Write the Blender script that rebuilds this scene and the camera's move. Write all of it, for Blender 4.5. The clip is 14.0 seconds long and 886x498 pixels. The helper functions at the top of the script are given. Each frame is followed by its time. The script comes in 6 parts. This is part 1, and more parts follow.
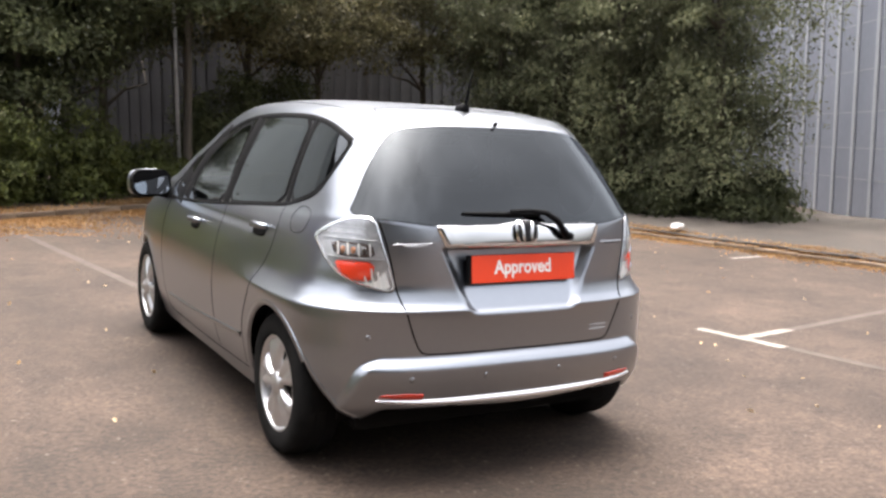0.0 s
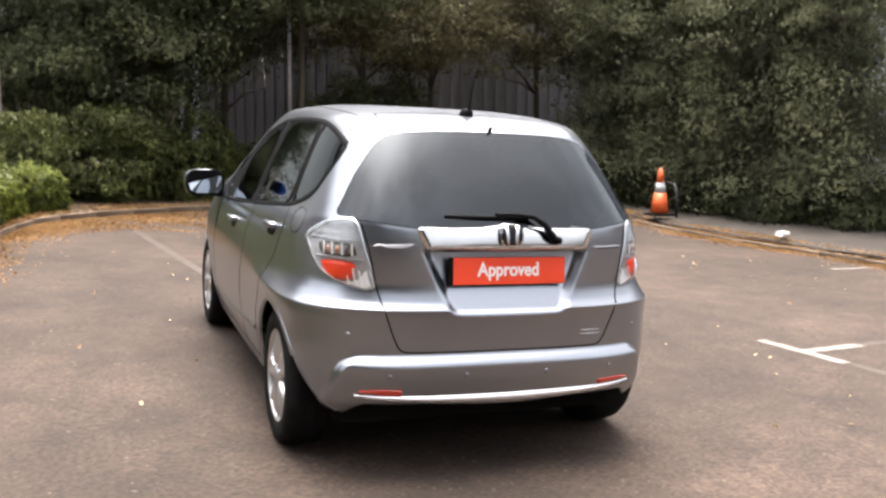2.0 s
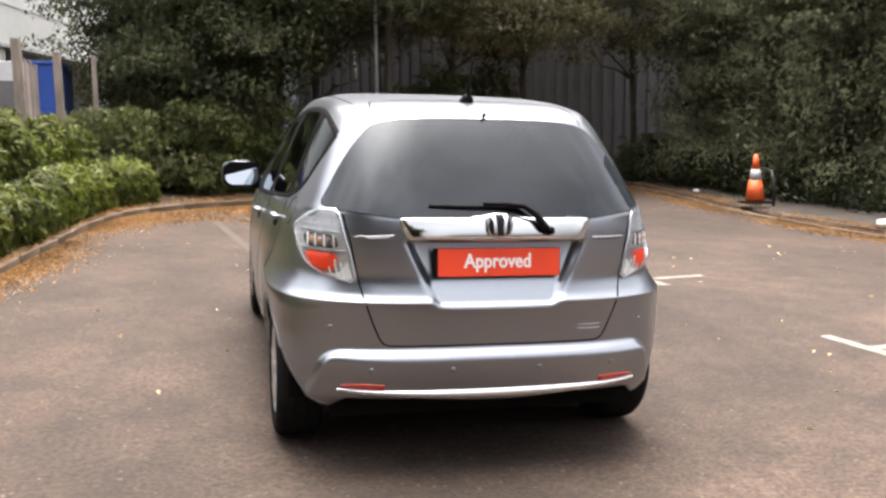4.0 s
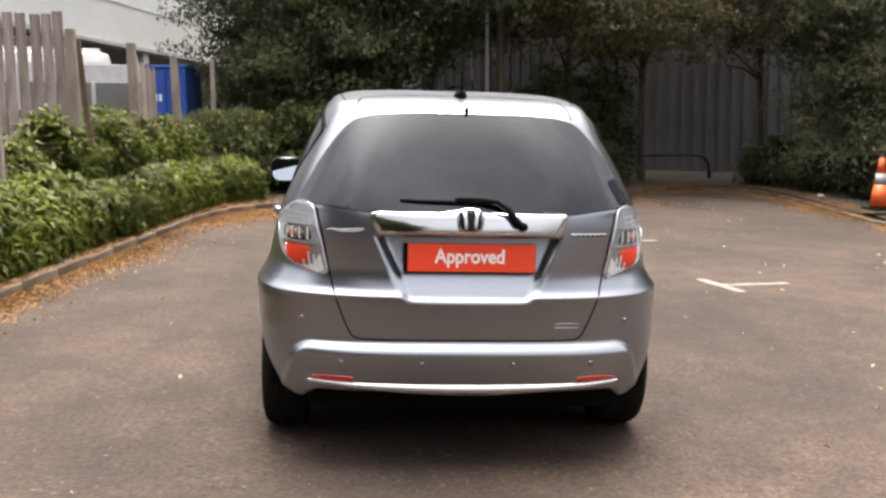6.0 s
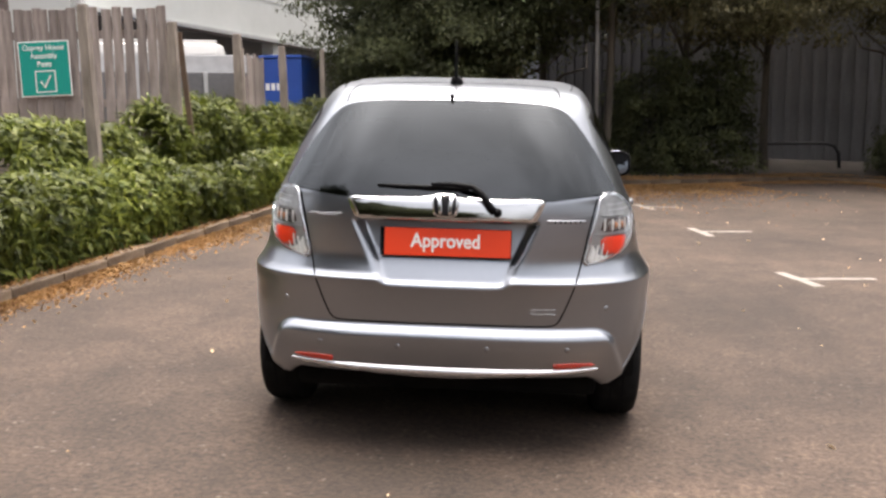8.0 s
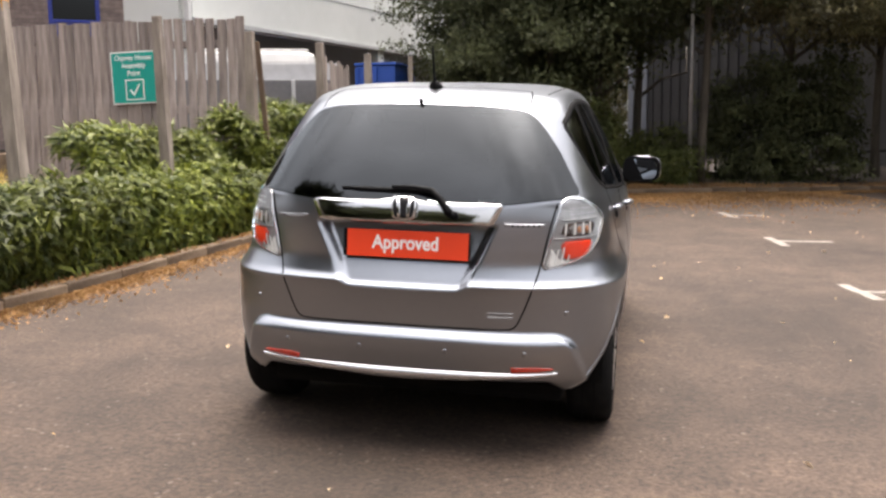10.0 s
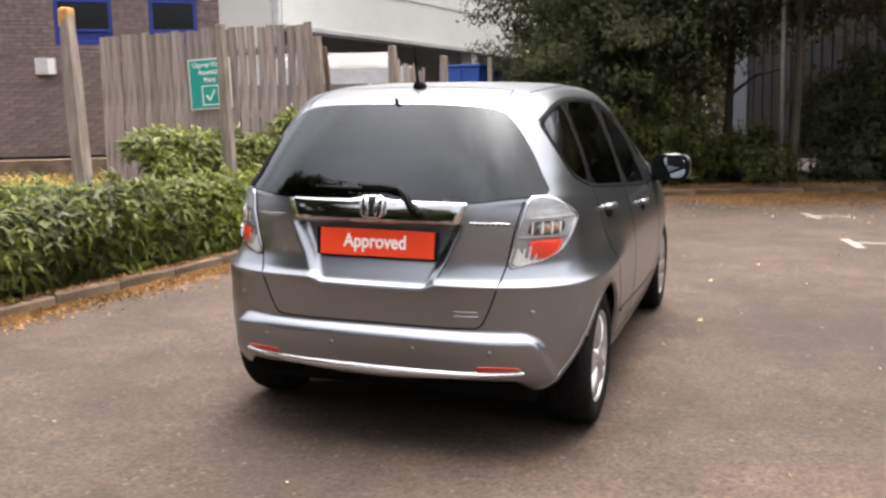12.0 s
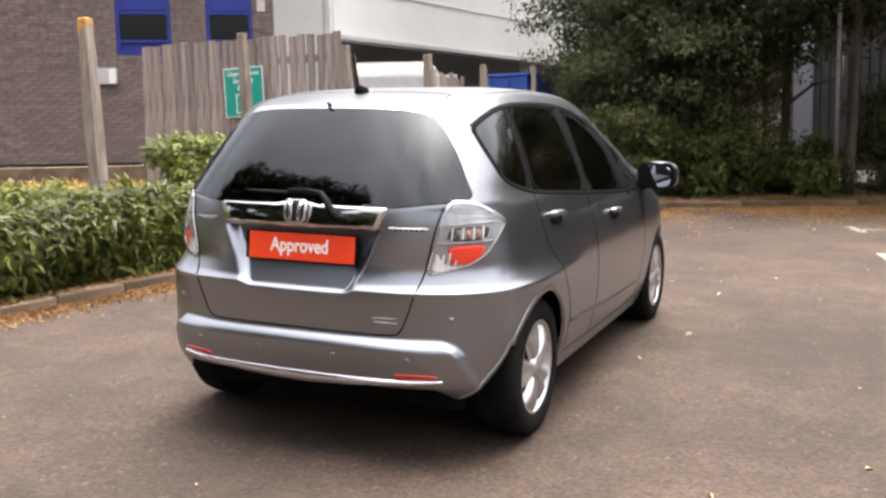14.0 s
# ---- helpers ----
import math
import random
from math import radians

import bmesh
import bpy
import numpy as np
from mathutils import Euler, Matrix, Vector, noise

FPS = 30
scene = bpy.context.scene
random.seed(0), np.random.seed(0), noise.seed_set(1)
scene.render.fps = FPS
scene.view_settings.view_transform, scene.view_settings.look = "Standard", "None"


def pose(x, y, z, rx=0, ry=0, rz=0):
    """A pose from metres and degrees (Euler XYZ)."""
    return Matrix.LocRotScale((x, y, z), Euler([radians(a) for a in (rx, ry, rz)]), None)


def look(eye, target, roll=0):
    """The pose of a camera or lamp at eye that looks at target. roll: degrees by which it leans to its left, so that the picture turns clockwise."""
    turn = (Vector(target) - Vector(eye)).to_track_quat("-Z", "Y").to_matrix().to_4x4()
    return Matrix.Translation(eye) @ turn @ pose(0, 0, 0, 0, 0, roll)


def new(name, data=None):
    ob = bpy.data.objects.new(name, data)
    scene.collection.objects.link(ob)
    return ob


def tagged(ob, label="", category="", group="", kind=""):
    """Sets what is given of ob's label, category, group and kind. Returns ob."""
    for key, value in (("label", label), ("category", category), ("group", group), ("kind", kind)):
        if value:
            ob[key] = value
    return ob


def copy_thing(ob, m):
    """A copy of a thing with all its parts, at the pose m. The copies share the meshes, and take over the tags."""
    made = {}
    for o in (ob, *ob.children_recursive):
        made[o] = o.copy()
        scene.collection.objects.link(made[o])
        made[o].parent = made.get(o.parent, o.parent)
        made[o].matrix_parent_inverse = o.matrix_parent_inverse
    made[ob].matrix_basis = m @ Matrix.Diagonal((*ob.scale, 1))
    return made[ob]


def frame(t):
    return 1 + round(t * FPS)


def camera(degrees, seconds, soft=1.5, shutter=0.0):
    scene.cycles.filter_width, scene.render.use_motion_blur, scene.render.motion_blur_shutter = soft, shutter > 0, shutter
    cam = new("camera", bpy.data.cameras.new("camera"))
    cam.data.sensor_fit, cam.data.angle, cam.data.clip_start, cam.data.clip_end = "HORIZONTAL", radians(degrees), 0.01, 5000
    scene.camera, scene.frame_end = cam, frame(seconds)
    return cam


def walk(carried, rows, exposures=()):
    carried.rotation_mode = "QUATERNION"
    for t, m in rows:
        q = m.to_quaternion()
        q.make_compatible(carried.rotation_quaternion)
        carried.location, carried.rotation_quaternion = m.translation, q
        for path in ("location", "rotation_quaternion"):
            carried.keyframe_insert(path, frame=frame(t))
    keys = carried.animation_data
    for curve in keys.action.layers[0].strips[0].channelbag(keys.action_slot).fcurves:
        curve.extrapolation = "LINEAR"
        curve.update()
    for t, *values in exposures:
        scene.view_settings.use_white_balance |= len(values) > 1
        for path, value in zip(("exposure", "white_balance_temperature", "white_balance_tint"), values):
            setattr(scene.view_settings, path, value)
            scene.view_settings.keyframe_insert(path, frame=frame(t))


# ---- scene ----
# ---- camera: rows are laid out on the car park's own plane, which falls a little to the right ----
from mathutils.bvhtree import BVHTree

UP = Vector((-0.033, 0.024, 1.0)).normalized()
SLOPE = UP.rotation_difference(Vector((0, 0, 1))).to_matrix().to_4x4()
cam = camera(50.97, 14.0, soft=2.7, shutter=0.0)
ROWS = [
    (0.0, (-0.034, -0.006, 1.404), (0.950, 1.716, 1.148), 2.43),
    (0.5, (0.092, -0.039, 1.420), (1.015, 1.718, 1.173), 2.31),
    (1.0, (0.204, -0.086, 1.433), (1.089, 1.690, 1.180), 2.53),
    (1.5, (0.366, -0.222, 1.444), (1.146, 1.599, 1.174), 2.62),
    (2.0, (0.489, -0.346, 1.440), (1.205, 1.503, 1.176), 2.64),
    (2.5, (0.603, -0.368, 1.427), (1.285, 1.492, 1.149), 1.91),
    (3.0, (0.767, -0.367, 1.415), (1.419, 1.505, 1.147), 2.00),
    (3.5, (0.910, -0.386, 1.439), (1.464, 1.516, 1.165), 1.99),
    (3.7, (0.952, -0.388, 1.445), (1.474, 1.521, 1.158), 1.81),
    (6.0, (1.705, -0.499, 1.431), (1.870, 1.472, 1.135), 1.46),
    (6.5, (1.852, -0.493, 1.446), (1.957, 1.482, 1.148), 1.68),
    (7.0, (2.016, -0.513, 1.441), (2.042, 1.466, 1.156), 1.36),
    (7.5, (2.238, -0.558, 1.450), (2.171, 1.419, 1.156), 2.05),
    (8.0, (2.368, -0.558, 1.439), (2.225, 1.410, 1.111), 1.17),
    (8.2, (2.415, -0.553, 1.427), (2.237, 1.412, 1.103), 0.71),
    (10.5, (3.184, -0.493, 1.441), (2.718, 1.425, 1.116), 1.07),
    (11.0, (3.304, -0.462, 1.416), (2.778, 1.438, 1.081), 0.77),
    (11.5, (3.464, -0.410, 1.410), (2.870, 1.471, 1.077), 0.32),
    (12.0, (3.616, -0.366, 1.435), (2.964, 1.498, 1.118), -0.03),
    (12.5, (3.745, -0.301, 1.438), (3.046, 1.549, 1.136), -0.52),
    (13.0, (3.961, -0.261, 1.438), (3.220, 1.574, 1.148), 0.22),
    (13.5, (4.091, -0.205, 1.422), (3.309, 1.611, 1.120), 0.01),
    (14.0, (4.189, -0.088, 1.409), (3.375, 1.715, 1.114), 0.06),
]
walk(cam, [(t, SLOPE @ look(e, g, r)) for t, e, g, r in ROWS], [(0.0, 2.01, 6600, 12.5), (3.5, 1.98, 6700, 13), (6.5, 1.69, 6800, 13.5), (10.5, 1.74, 6850, 14), (14.0, 1.89, 6800, 14.5)])

# ---- light: a bright, hazy sky with a wide soft sun ----
SUN_EL, SUN_AZ = 78.0, 10.0
world = bpy.data.worlds.new("sky")
scene.world = world
world.use_nodes = True
wn, wl = world.node_tree.nodes, world.node_tree.links
wn.clear()
sky = wn.new("ShaderNodeTexSky")
sky.sky_type = 'NISHITA'
sky.sun_disc = False
sky.sun_elevation, sky.sun_rotation = radians(SUN_EL), radians(SUN_AZ)
sky.air_density, sky.dust_density, sky.ozone_density = 1.0, 10.0, 0.6
hsv = wn.new("ShaderNodeHueSaturation")
hsv.inputs["Saturation"].default_value = 0.32
bg = wn.new("ShaderNodeBackground")
bg.inputs["Strength"].default_value = 0.15
wo = wn.new("ShaderNodeOutputWorld")
wl.new(sky.outputs[0], hsv.inputs["Color"])
# a thin broken cloud layer all over the sky
sky_at, cloud, cloud_range, clouds = (wn.new("ShaderNode" + k) for k in ("TexCoord", "TexNoise", "MapRange", "MixRGB"))
cloud.inputs["Scale"].default_value, cloud.inputs["Detail"].default_value, cloud.inputs["Roughness"].default_value = 2.0, 6.0, 0.5
cloud_range.inputs["From Min"].default_value, cloud_range.inputs["From Max"].default_value = 0.36, 0.66
cloud_range.inputs["To Min"].default_value, cloud_range.inputs["To Max"].default_value = 0.72, 1.26
clouds.blend_type = 'MULTIPLY'
clouds.inputs["Fac"].default_value = 1.0
wl.new(sky_at.outputs["Generated"], cloud.inputs["Vector"])
wl.new(cloud.outputs["Fac"], cloud_range.inputs["Value"])
# an overcast sky is brighter overhead than at the horizon
split, rise, lift = (wn.new("ShaderNode" + k) for k in ("SeparateXYZ", "MapRange", "Math"))
rise.inputs["To Min"].default_value, rise.inputs["To Max"].default_value = 0.72, 1.50
lift.operation = 'MULTIPLY'
wl.new(sky_at.outputs["Generated"], split.inputs[0])
wl.new(split.outputs["Z"], rise.inputs["Value"])
wl.new(rise.outputs[0], lift.inputs[0])
wl.new(cloud_range.outputs[0], lift.inputs[1])
wl.new(hsv.outputs[0], clouds.inputs["Color1"])
wl.new(lift.outputs[0], clouds.inputs["Color2"])
wl.new(clouds.outputs[0], bg.inputs["Color"])
wl.new(bg.outputs[0], wo.inputs["Surface"])
sun_data = bpy.data.lights.new("sun", 'SUN')
sun_data.energy, sun_data.angle, sun_data.color = 1.0, radians(20), (1.0, 0.96, 0.9)
sun = new("sun", sun_data)
a, e = radians(SUN_AZ), radians(SUN_EL)
sun.matrix_world = look((0, 0, 30), (-math.sin(a) * math.cos(e), -math.cos(a) * math.cos(e), 30 - math.sin(e)))

# ---- small helpers ----


def at(x, y, z=0.0):
    """A place on the car park's plane, in the level world."""
    return SLOPE @ Vector((x, y, z))


def upright(x, y, z=0.0, yaw=0.0):
    p = at(x, y, z)
    return pose(p.x, p.y, p.z, 0, 0, yaw)


def finish(name, bm, mat, smooth=False):
    me = bpy.data.meshes.new(name)
    bm.to_mesh(me)
    bm.free()
    if mat:
        me.materials.append(mat)
    if smooth:
        me.polygons.foreach_set("use_smooth", [True] * len(me.polygons))
    return me


def part(name, bm, mat=None, parent=None, label="", smooth=False, m=None):
    """Links a bmesh as one mesh object under a thing or a part."""
    ob = new(name, finish(name, bm, mat, smooth) if isinstance(bm, bmesh.types.BMesh) else bm)
    if parent is not None:
        ob.parent = parent
    if m is not None:
        ob.matrix_basis = m
    if label:
        tagged(ob, label)
    return ob


def thing(name, label, category, m, group="", kind=""):
    ob = new(name)
    ob.empty_display_size = 0.1
    ob.matrix_world = m
    return tagged(ob, label, category, group, kind)


def np_mesh(name, verts, faces, mat, smooth=False):
    """A mesh from arrays of verts (n, 3) and faces (m, 3 or 4)."""
    verts, faces = np.asarray(verts, np.float32), np.asarray(faces, np.int32)
    me = bpy.data.meshes.new(name)
    k = faces.shape[1]
    me.vertices.add(len(verts))
    me.vertices.foreach_set("co", verts.ravel())
    me.loops.add(faces.size)
    me.loops.foreach_set("vertex_index", faces.ravel())
    me.polygons.add(len(faces))
    me.polygons.foreach_set("loop_start", np.arange(0, faces.size, k, dtype=np.int32))
    me.polygons.foreach_set("use_smooth", np.full(len(faces), smooth))
    me.update(calc_edges=True)
    me.materials.append(mat)
    return me


def box(bm, sx, sy, sz, m=Matrix(), bevel=0.0):
    """A box of that size round m's origin, added to bm."""
    r = bmesh.ops.create_cube(bm, size=1.0, matrix=m @ Matrix.Diagonal((sx, sy, sz, 1)))
    if bevel:
        vs = set(r["verts"])
        es = [ed for ed in bm.edges if ed.verts[0] in vs and ed.verts[1] in vs]
        bmesh.ops.bevel(bm, geom=es, offset=bevel, segments=2, affect='EDGES', profile=0.6)
    return bm


def boxed(sx, sy, sz, x=0, y=0, z=0, bevel=0.0, rz=0):
    return box(bmesh.new(), sx, sy, sz, pose(x, y, z, 0, 0, rz), bevel)


def tube(points, radii, sides=10, bm=None, cap=True):
    """A tapered tube along points."""
    bm = bm or bmesh.new()
    rings = []
    pts = [Vector(p) for p in points]
    for i, p in enumerate(pts):
        d = (pts[min(i + 1, len(pts) - 1)] - pts[max(i - 1, 0)]).normalized()
        u = d.cross(Vector((0.13, 0.97, 0.2))).normalized()
        v = d.cross(u)
        r = radii[i] if hasattr(radii, "__len__") else radii
        rings.append([bm.verts.new(p + r * (math.cos(k * 2 * math.pi / sides) * u + math.sin(k * 2 * math.pi / sides) * v)) for k in range(sides)])
    for a_, b_ in zip(rings, rings[1:]):
        for k in range(sides):
            bm.faces.new((a_[k], a_[(k + 1) % sides], b_[(k + 1) % sides], b_[k]))
    if cap:
        bm.faces.new(rings[0][::-1])
        bm.faces.new(rings[-1])
    return bm


def lathe(profile, steps=48, bm=None):
    """Turns (radius, x) pairs about the x axis."""
    bm = bm or bmesh.new()
    rings = [[bm.verts.new((x, r * math.cos(2 * math.pi * k / steps), r * math.sin(2 * math.pi * k / steps))) for k in range(steps)] for r, x in profile]
    for a_, b_ in zip(rings, rings[1:]):
        for k in range(steps):
            bm.faces.new((a_[k], a_[(k + 1) % steps], b_[(k + 1) % steps], b_[k]))
    return bm


# ---- materials ----


def material(name, color, color2=None, rough=0.6, metal=0.0, scale=6.0, fine=90.0, bump=0.0, grain=0.25, coat=0.0, spec=0.5, stretch=(1, 1, 1), random_piece=0.0, island=False, rough_var=0.1):
    mt = bpy.data.materials.new(name)
    mt.use_nodes = True
    nt = mt.node_tree
    n, l = nt.nodes, nt.links
    b = n["Principled BSDF"]
    b.inputs["Metallic"].default_value = metal
    b.inputs["Coat Weight"].default_value = coat
    b.inputs["Coat Roughness"].default_value = 0.07
    b.inputs["Specular IOR Level"].default_value = spec
    tc, mp = n.new("ShaderNodeTexCoord"), n.new("ShaderNodeMapping")
    mp.inputs["Scale"].default_value = stretch
    l.new(tc.outputs["Object"], mp.inputs["Vector"])
    big, small = n.new("ShaderNodeTexNoise"), n.new("ShaderNodeTexNoise")
    big.inputs["Scale"].default_value, big.inputs["Detail"].default_value = scale, 5.0
    small.inputs["Scale"].default_value, small.inputs["Detail"].default_value = fine, 3.0
    l.new(mp.outputs[0], big.inputs["Vector"])
    l.new(mp.outputs[0], small.inputs["Vector"])
    ramp = n.new("ShaderNodeValToRGB")
    ramp.color_ramp.elements[0].position, ramp.color_ramp.elements[1].position = 0.34, 0.68
    ramp.color_ramp.elements[0].color = (*color, 1)
    ramp.color_ramp.elements[1].color = (*(color2 or [min(1, c * 1.25) for c in color]), 1)
    l.new(big.outputs["Fac"], ramp.inputs["Fac"])
    mix = n.new("ShaderNodeMixRGB")
    mix.blend_type = 'OVERLAY'
    mix.inputs["Fac"].default_value = grain
    l.new(ramp.outputs["Color"], mix.inputs["Color1"])
    l.new(small.outputs["Fac"], mix.inputs["Color2"])
    last = mix.outputs["Color"]
    if random_piece or island:
        src = n.new("ShaderNodeNewGeometry") if island else n.new("ShaderNodeObjectInfo")
        h = n.new("ShaderNodeHueSaturation")
        mr = n.new("ShaderNodeMapRange")
        mr.inputs["To Min"].default_value, mr.inputs["To Max"].default_value = 1 - (random_piece or 0.3), 1 + (random_piece or 0.3)
        l.new(src.outputs["Random Per Island" if island else "Random"], mr.inputs["Value"])
        l.new(mr.outputs["Result"], h.inputs["Value"])
        l.new(last, h.inputs["Color"])
        last = h.outputs["Color"]
    l.new(last, b.inputs["Base Color"])
    rr = n.new("ShaderNodeMapRange")
    rr.inputs["To Min"].default_value, rr.inputs["To Max"].default_value = max(0.02, rough - rough_var), min(1, rough + rough_var)
    l.new(big.outputs["Fac"], rr.inputs["Value"])
    l.new(rr.outputs["Result"], b.inputs["Roughness"])
    if bump:
        bp = n.new("ShaderNodeBump")
        bp.inputs["Strength"].default_value, bp.inputs["Distance"].default_value = bump, 0.01
        l.new(small.outputs["Fac"], bp.inputs["Height"])
        l.new(bp.outputs["Normal"], b.inputs["Normal"])
    return mt


def plain(name, color, rough=0.5, metal=0.0, coat=0.0, spec=0.5):
    mt = bpy.data.materials.new(name)
    mt.use_nodes = True
    b = mt.node_tree.nodes["Principled BSDF"]
    b.inputs["Base Color"].default_value = (*color, 1)
    b.inputs["Roughness"].default_value, b.inputs["Metallic"].default_value = rough, metal
    b.inputs["Coat Weight"].default_value = coat
    b.inputs["Specular IOR Level"].default_value = spec
    return mt


def tinted_glass(name, tint, rough=0.015, ior=1.75):
    """Thin glass: a tinted clear layer under a gloss that grows towards grazing angles."""
    mt = bpy.data.materials.new(name)
    mt.use_nodes = True
    n, l = mt.node_tree.nodes, mt.node_tree.links
    n.clear()
    tr, gl, fr, mx, out = (n.new("ShaderNode" + k) for k in ("BsdfTransparent", "BsdfGlossy", "Fresnel", "MixShader", "OutputMaterial"))
    tr.inputs["Color"].default_value = (*tint, 1)
    gl.inputs["Color"].default_value, gl.inputs["Roughness"].default_value = (0.88, 0.95, 1, 1), rough
    fr.inputs["IOR"].default_value = ior
    l.new(fr.outputs[0], mx.inputs["Fac"])
    l.new(tr.outputs[0], mx.inputs[1])
    l.new(gl.outputs[0], mx.inputs[2])
    l.new(mx.outputs[0], out.inputs["Surface"])
    return mt


def leaf_material(name, color, color2, rough=0.55, light=0.35, even=0.0, spread=0.45, drift=0.9):
    """Leaves differ one by one and in drifts, and let some light through."""
    color, color2 = [a_ + (b_ - a_) * even for a_, b_ in zip(color, color2)], [b_ + (a_ - b_) * even for a_, b_ in zip(color, color2)]
    mt = bpy.data.materials.new(name)
    mt.use_nodes = True
    n, l = mt.node_tree.nodes, mt.node_tree.links
    b = n["Principled BSDF"]
    b.inputs["Roughness"].default_value = rough
    b.inputs["Specular IOR Level"].default_value = 0.2
    geo, ramp = n.new("ShaderNodeNewGeometry"), n.new("ShaderNodeValToRGB")
    ramp.color_ramp.elements[0].color, ramp.color_ramp.elements[1].color = (*color, 1), (*color2, 1)
    l.new(geo.outputs["Random Per Island"], ramp.inputs["Fac"])
    tc, nz = n.new("ShaderNodeTexCoord"), n.new("ShaderNodeTexNoise")
    nz.inputs["Scale"].default_value, nz.inputs["Detail"].default_value = drift, 3.0
    l.new(tc.outputs["Object"], nz.inputs["Vector"])
    mr = n.new("ShaderNodeMapRange")
    mr.inputs["From Min"].default_value, mr.inputs["From Max"].default_value = 0.3, 0.7
    mr.inputs["To Min"].default_value, mr.inputs["To Max"].default_value = 1 - spread, 1 + spread
    l.new(nz.outputs["Fac"], mr.inputs["Value"])
    h = n.new("ShaderNodeHueSaturation")
    l.new(ramp.outputs[0], h.inputs["Color"])
    l.new(mr.outputs[0], h.inputs["Value"])
    l.new(h.outputs[0], b.inputs["Base Color"])
    tl, ms = n.new("ShaderNodeBsdfTranslucent"), n.new("ShaderNodeMixShader")
    l.new(h.outputs[0], tl.inputs["Color"])
    ms.inputs["Fac"].default_value = light
    l.new(b.outputs[0], ms.inputs[1])
    l.new(tl.outputs[0], ms.inputs[2])
    l.new(ms.outputs[0], n["Material Output"].inputs["Surface"])
    return mt


M_PAINT = material("silver_grey_paint", (0.312, 0.334, 0.366), (0.319, 0.341, 0.373), rough=0.29, metal=1.0, scale=3, fine=40, grain=0.03, coat=0.35, rough_var=0.02)
M_BADGE = plain("badge_metal", (0.34, 0.35, 0.37), 0.28, 0.9)
M_BLACK = plain("black_plastic", (0.005, 0.005, 0.0055), 0.6, spec=0.05)
M_GLOSSBLACK = plain("gloss_black_trim", (0.004, 0.004, 0.0045), 0.1, spec=0.35)
M_RUBBER = material("tyre_rubber", (0.008, 0.008, 0.008), (0.015, 0.0145, 0.014), rough=0.95, scale=14, fine=220, bump=0.2, spec=0.06)
M_ALLOY = material("alloy_silver", (0.56, 0.56, 0.57), (0.64, 0.64, 0.65), rough=0.34, metal=0.9, scale=20, fine=300, grain=0.08, coat=0.3)
M_EMBLEM = plain("emblem_ground", (0.012, 0.012, 0.014), 0.5, spec=0.1)
M_CHROME = plain("chrome", (0.70, 0.71, 0.72), 0.05, 1.0)
M_SILVERTRIM = plain("satin_silver_trim", (0.85, 0.86, 0.88), 0.16, 0.95)
M_GLASS_DARK = tinted_glass("privacy_glass", (0.05, 0.055, 0.06), 0.012, 1.6)
M_GLASS_FRONT = tinted_glass("green_tinted_glass", (0.42, 0.46, 0.44))
M_LENS = tinted_glass("clear_lens", (0.97, 0.97, 0.97), 0.03, 1.38)
M_REFLECTOR = material("lamp_silver", (0.36, 0.37, 0.385), (0.50, 0.51, 0.52), rough=0.2, metal=0.5, scale=30, fine=200, grain=0.1)
M_RED = plain("red_plastic", (0.85, 0.06, 0.02), 0.16, 0.0, 1.0)
M_REFRED = plain("reflector_red", (0.50, 0.035, 0.018), 0.16, 0.0, 1.0)
M_AMBER = plain("amber_bulb", (0.42, 0.20, 0.11), 0.2, 0.0, 0.6)
M_LAMPBROWN = plain("lamp_recess", (0.07, 0.045, 0.036), 0.2, 0.4, 0.5)
M_PLATE = plain("red_plate", (0.80, 0.06, 0.016), 0.4)
M_WHITE = plain("white_paint", (0.82, 0.82, 0.80), 0.45)
M_MIRROR = plain("mirror", (0.55, 0.60, 0.65), 0.015, 1.0)
M_CLOTH = material("dark_cloth", (0.02, 0.02, 0.022), (0.035, 0.035, 0.037), rough=0.9, scale=12, fine=300)
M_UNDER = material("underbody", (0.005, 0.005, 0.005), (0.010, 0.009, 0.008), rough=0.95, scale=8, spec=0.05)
M_LEAF_HEDGE = leaf_material("hedge_leaf", (0.022, 0.036, 0.005), (0.120, 0.138, 0.021), 0.5, 0.35)
M_LEAF_DARK = leaf_material("dark_leaf", (0.032, 0.041, 0.019), (0.105, 0.114, 0.052), 0.5, 0.45, even=0.3, spread=0.75, drift=1.7)
M_LEAF_OLIVE = leaf_material("olive_leaf", (0.056, 0.055, 0.030), (0.180, 0.160, 0.080), 0.5, 0.45, even=0.3, spread=0.75, drift=1.7)
M_LEAF_BUSH = leaf_material("bush_leaf", (0.013, 0.018, 0.006), (0.044, 0.050, 0.017), 0.55, 0.35, even=0.28, spread=0.6)
M_LEAF_WEED = leaf_material("weedy_bush_leaf", (0.030, 0.040, 0.011), (0.096, 0.108, 0.031), 0.55, 0.4, even=0.2, spread=0.7, drift=2.4)
M_LEAF_GREY = leaf_material("evergreen_leaf", (0.070, 0.081, 0.046), (0.205, 0.212, 0.124), 0.55, 0.5, even=0.32, spread=0.85, drift=1.7)
M_LITTER = leaf_material("fallen_leaf", (0.17, 0.088, 0.036), (0.36, 0.215, 0.090), 0.7, 0.15, spread=0.3)
M_DRYGRASS = leaf_material("dry_grass", (0.3024, 0.2016, 0.0504), (0.504, 0.3864, 0.1344), 0.7, 0.25)
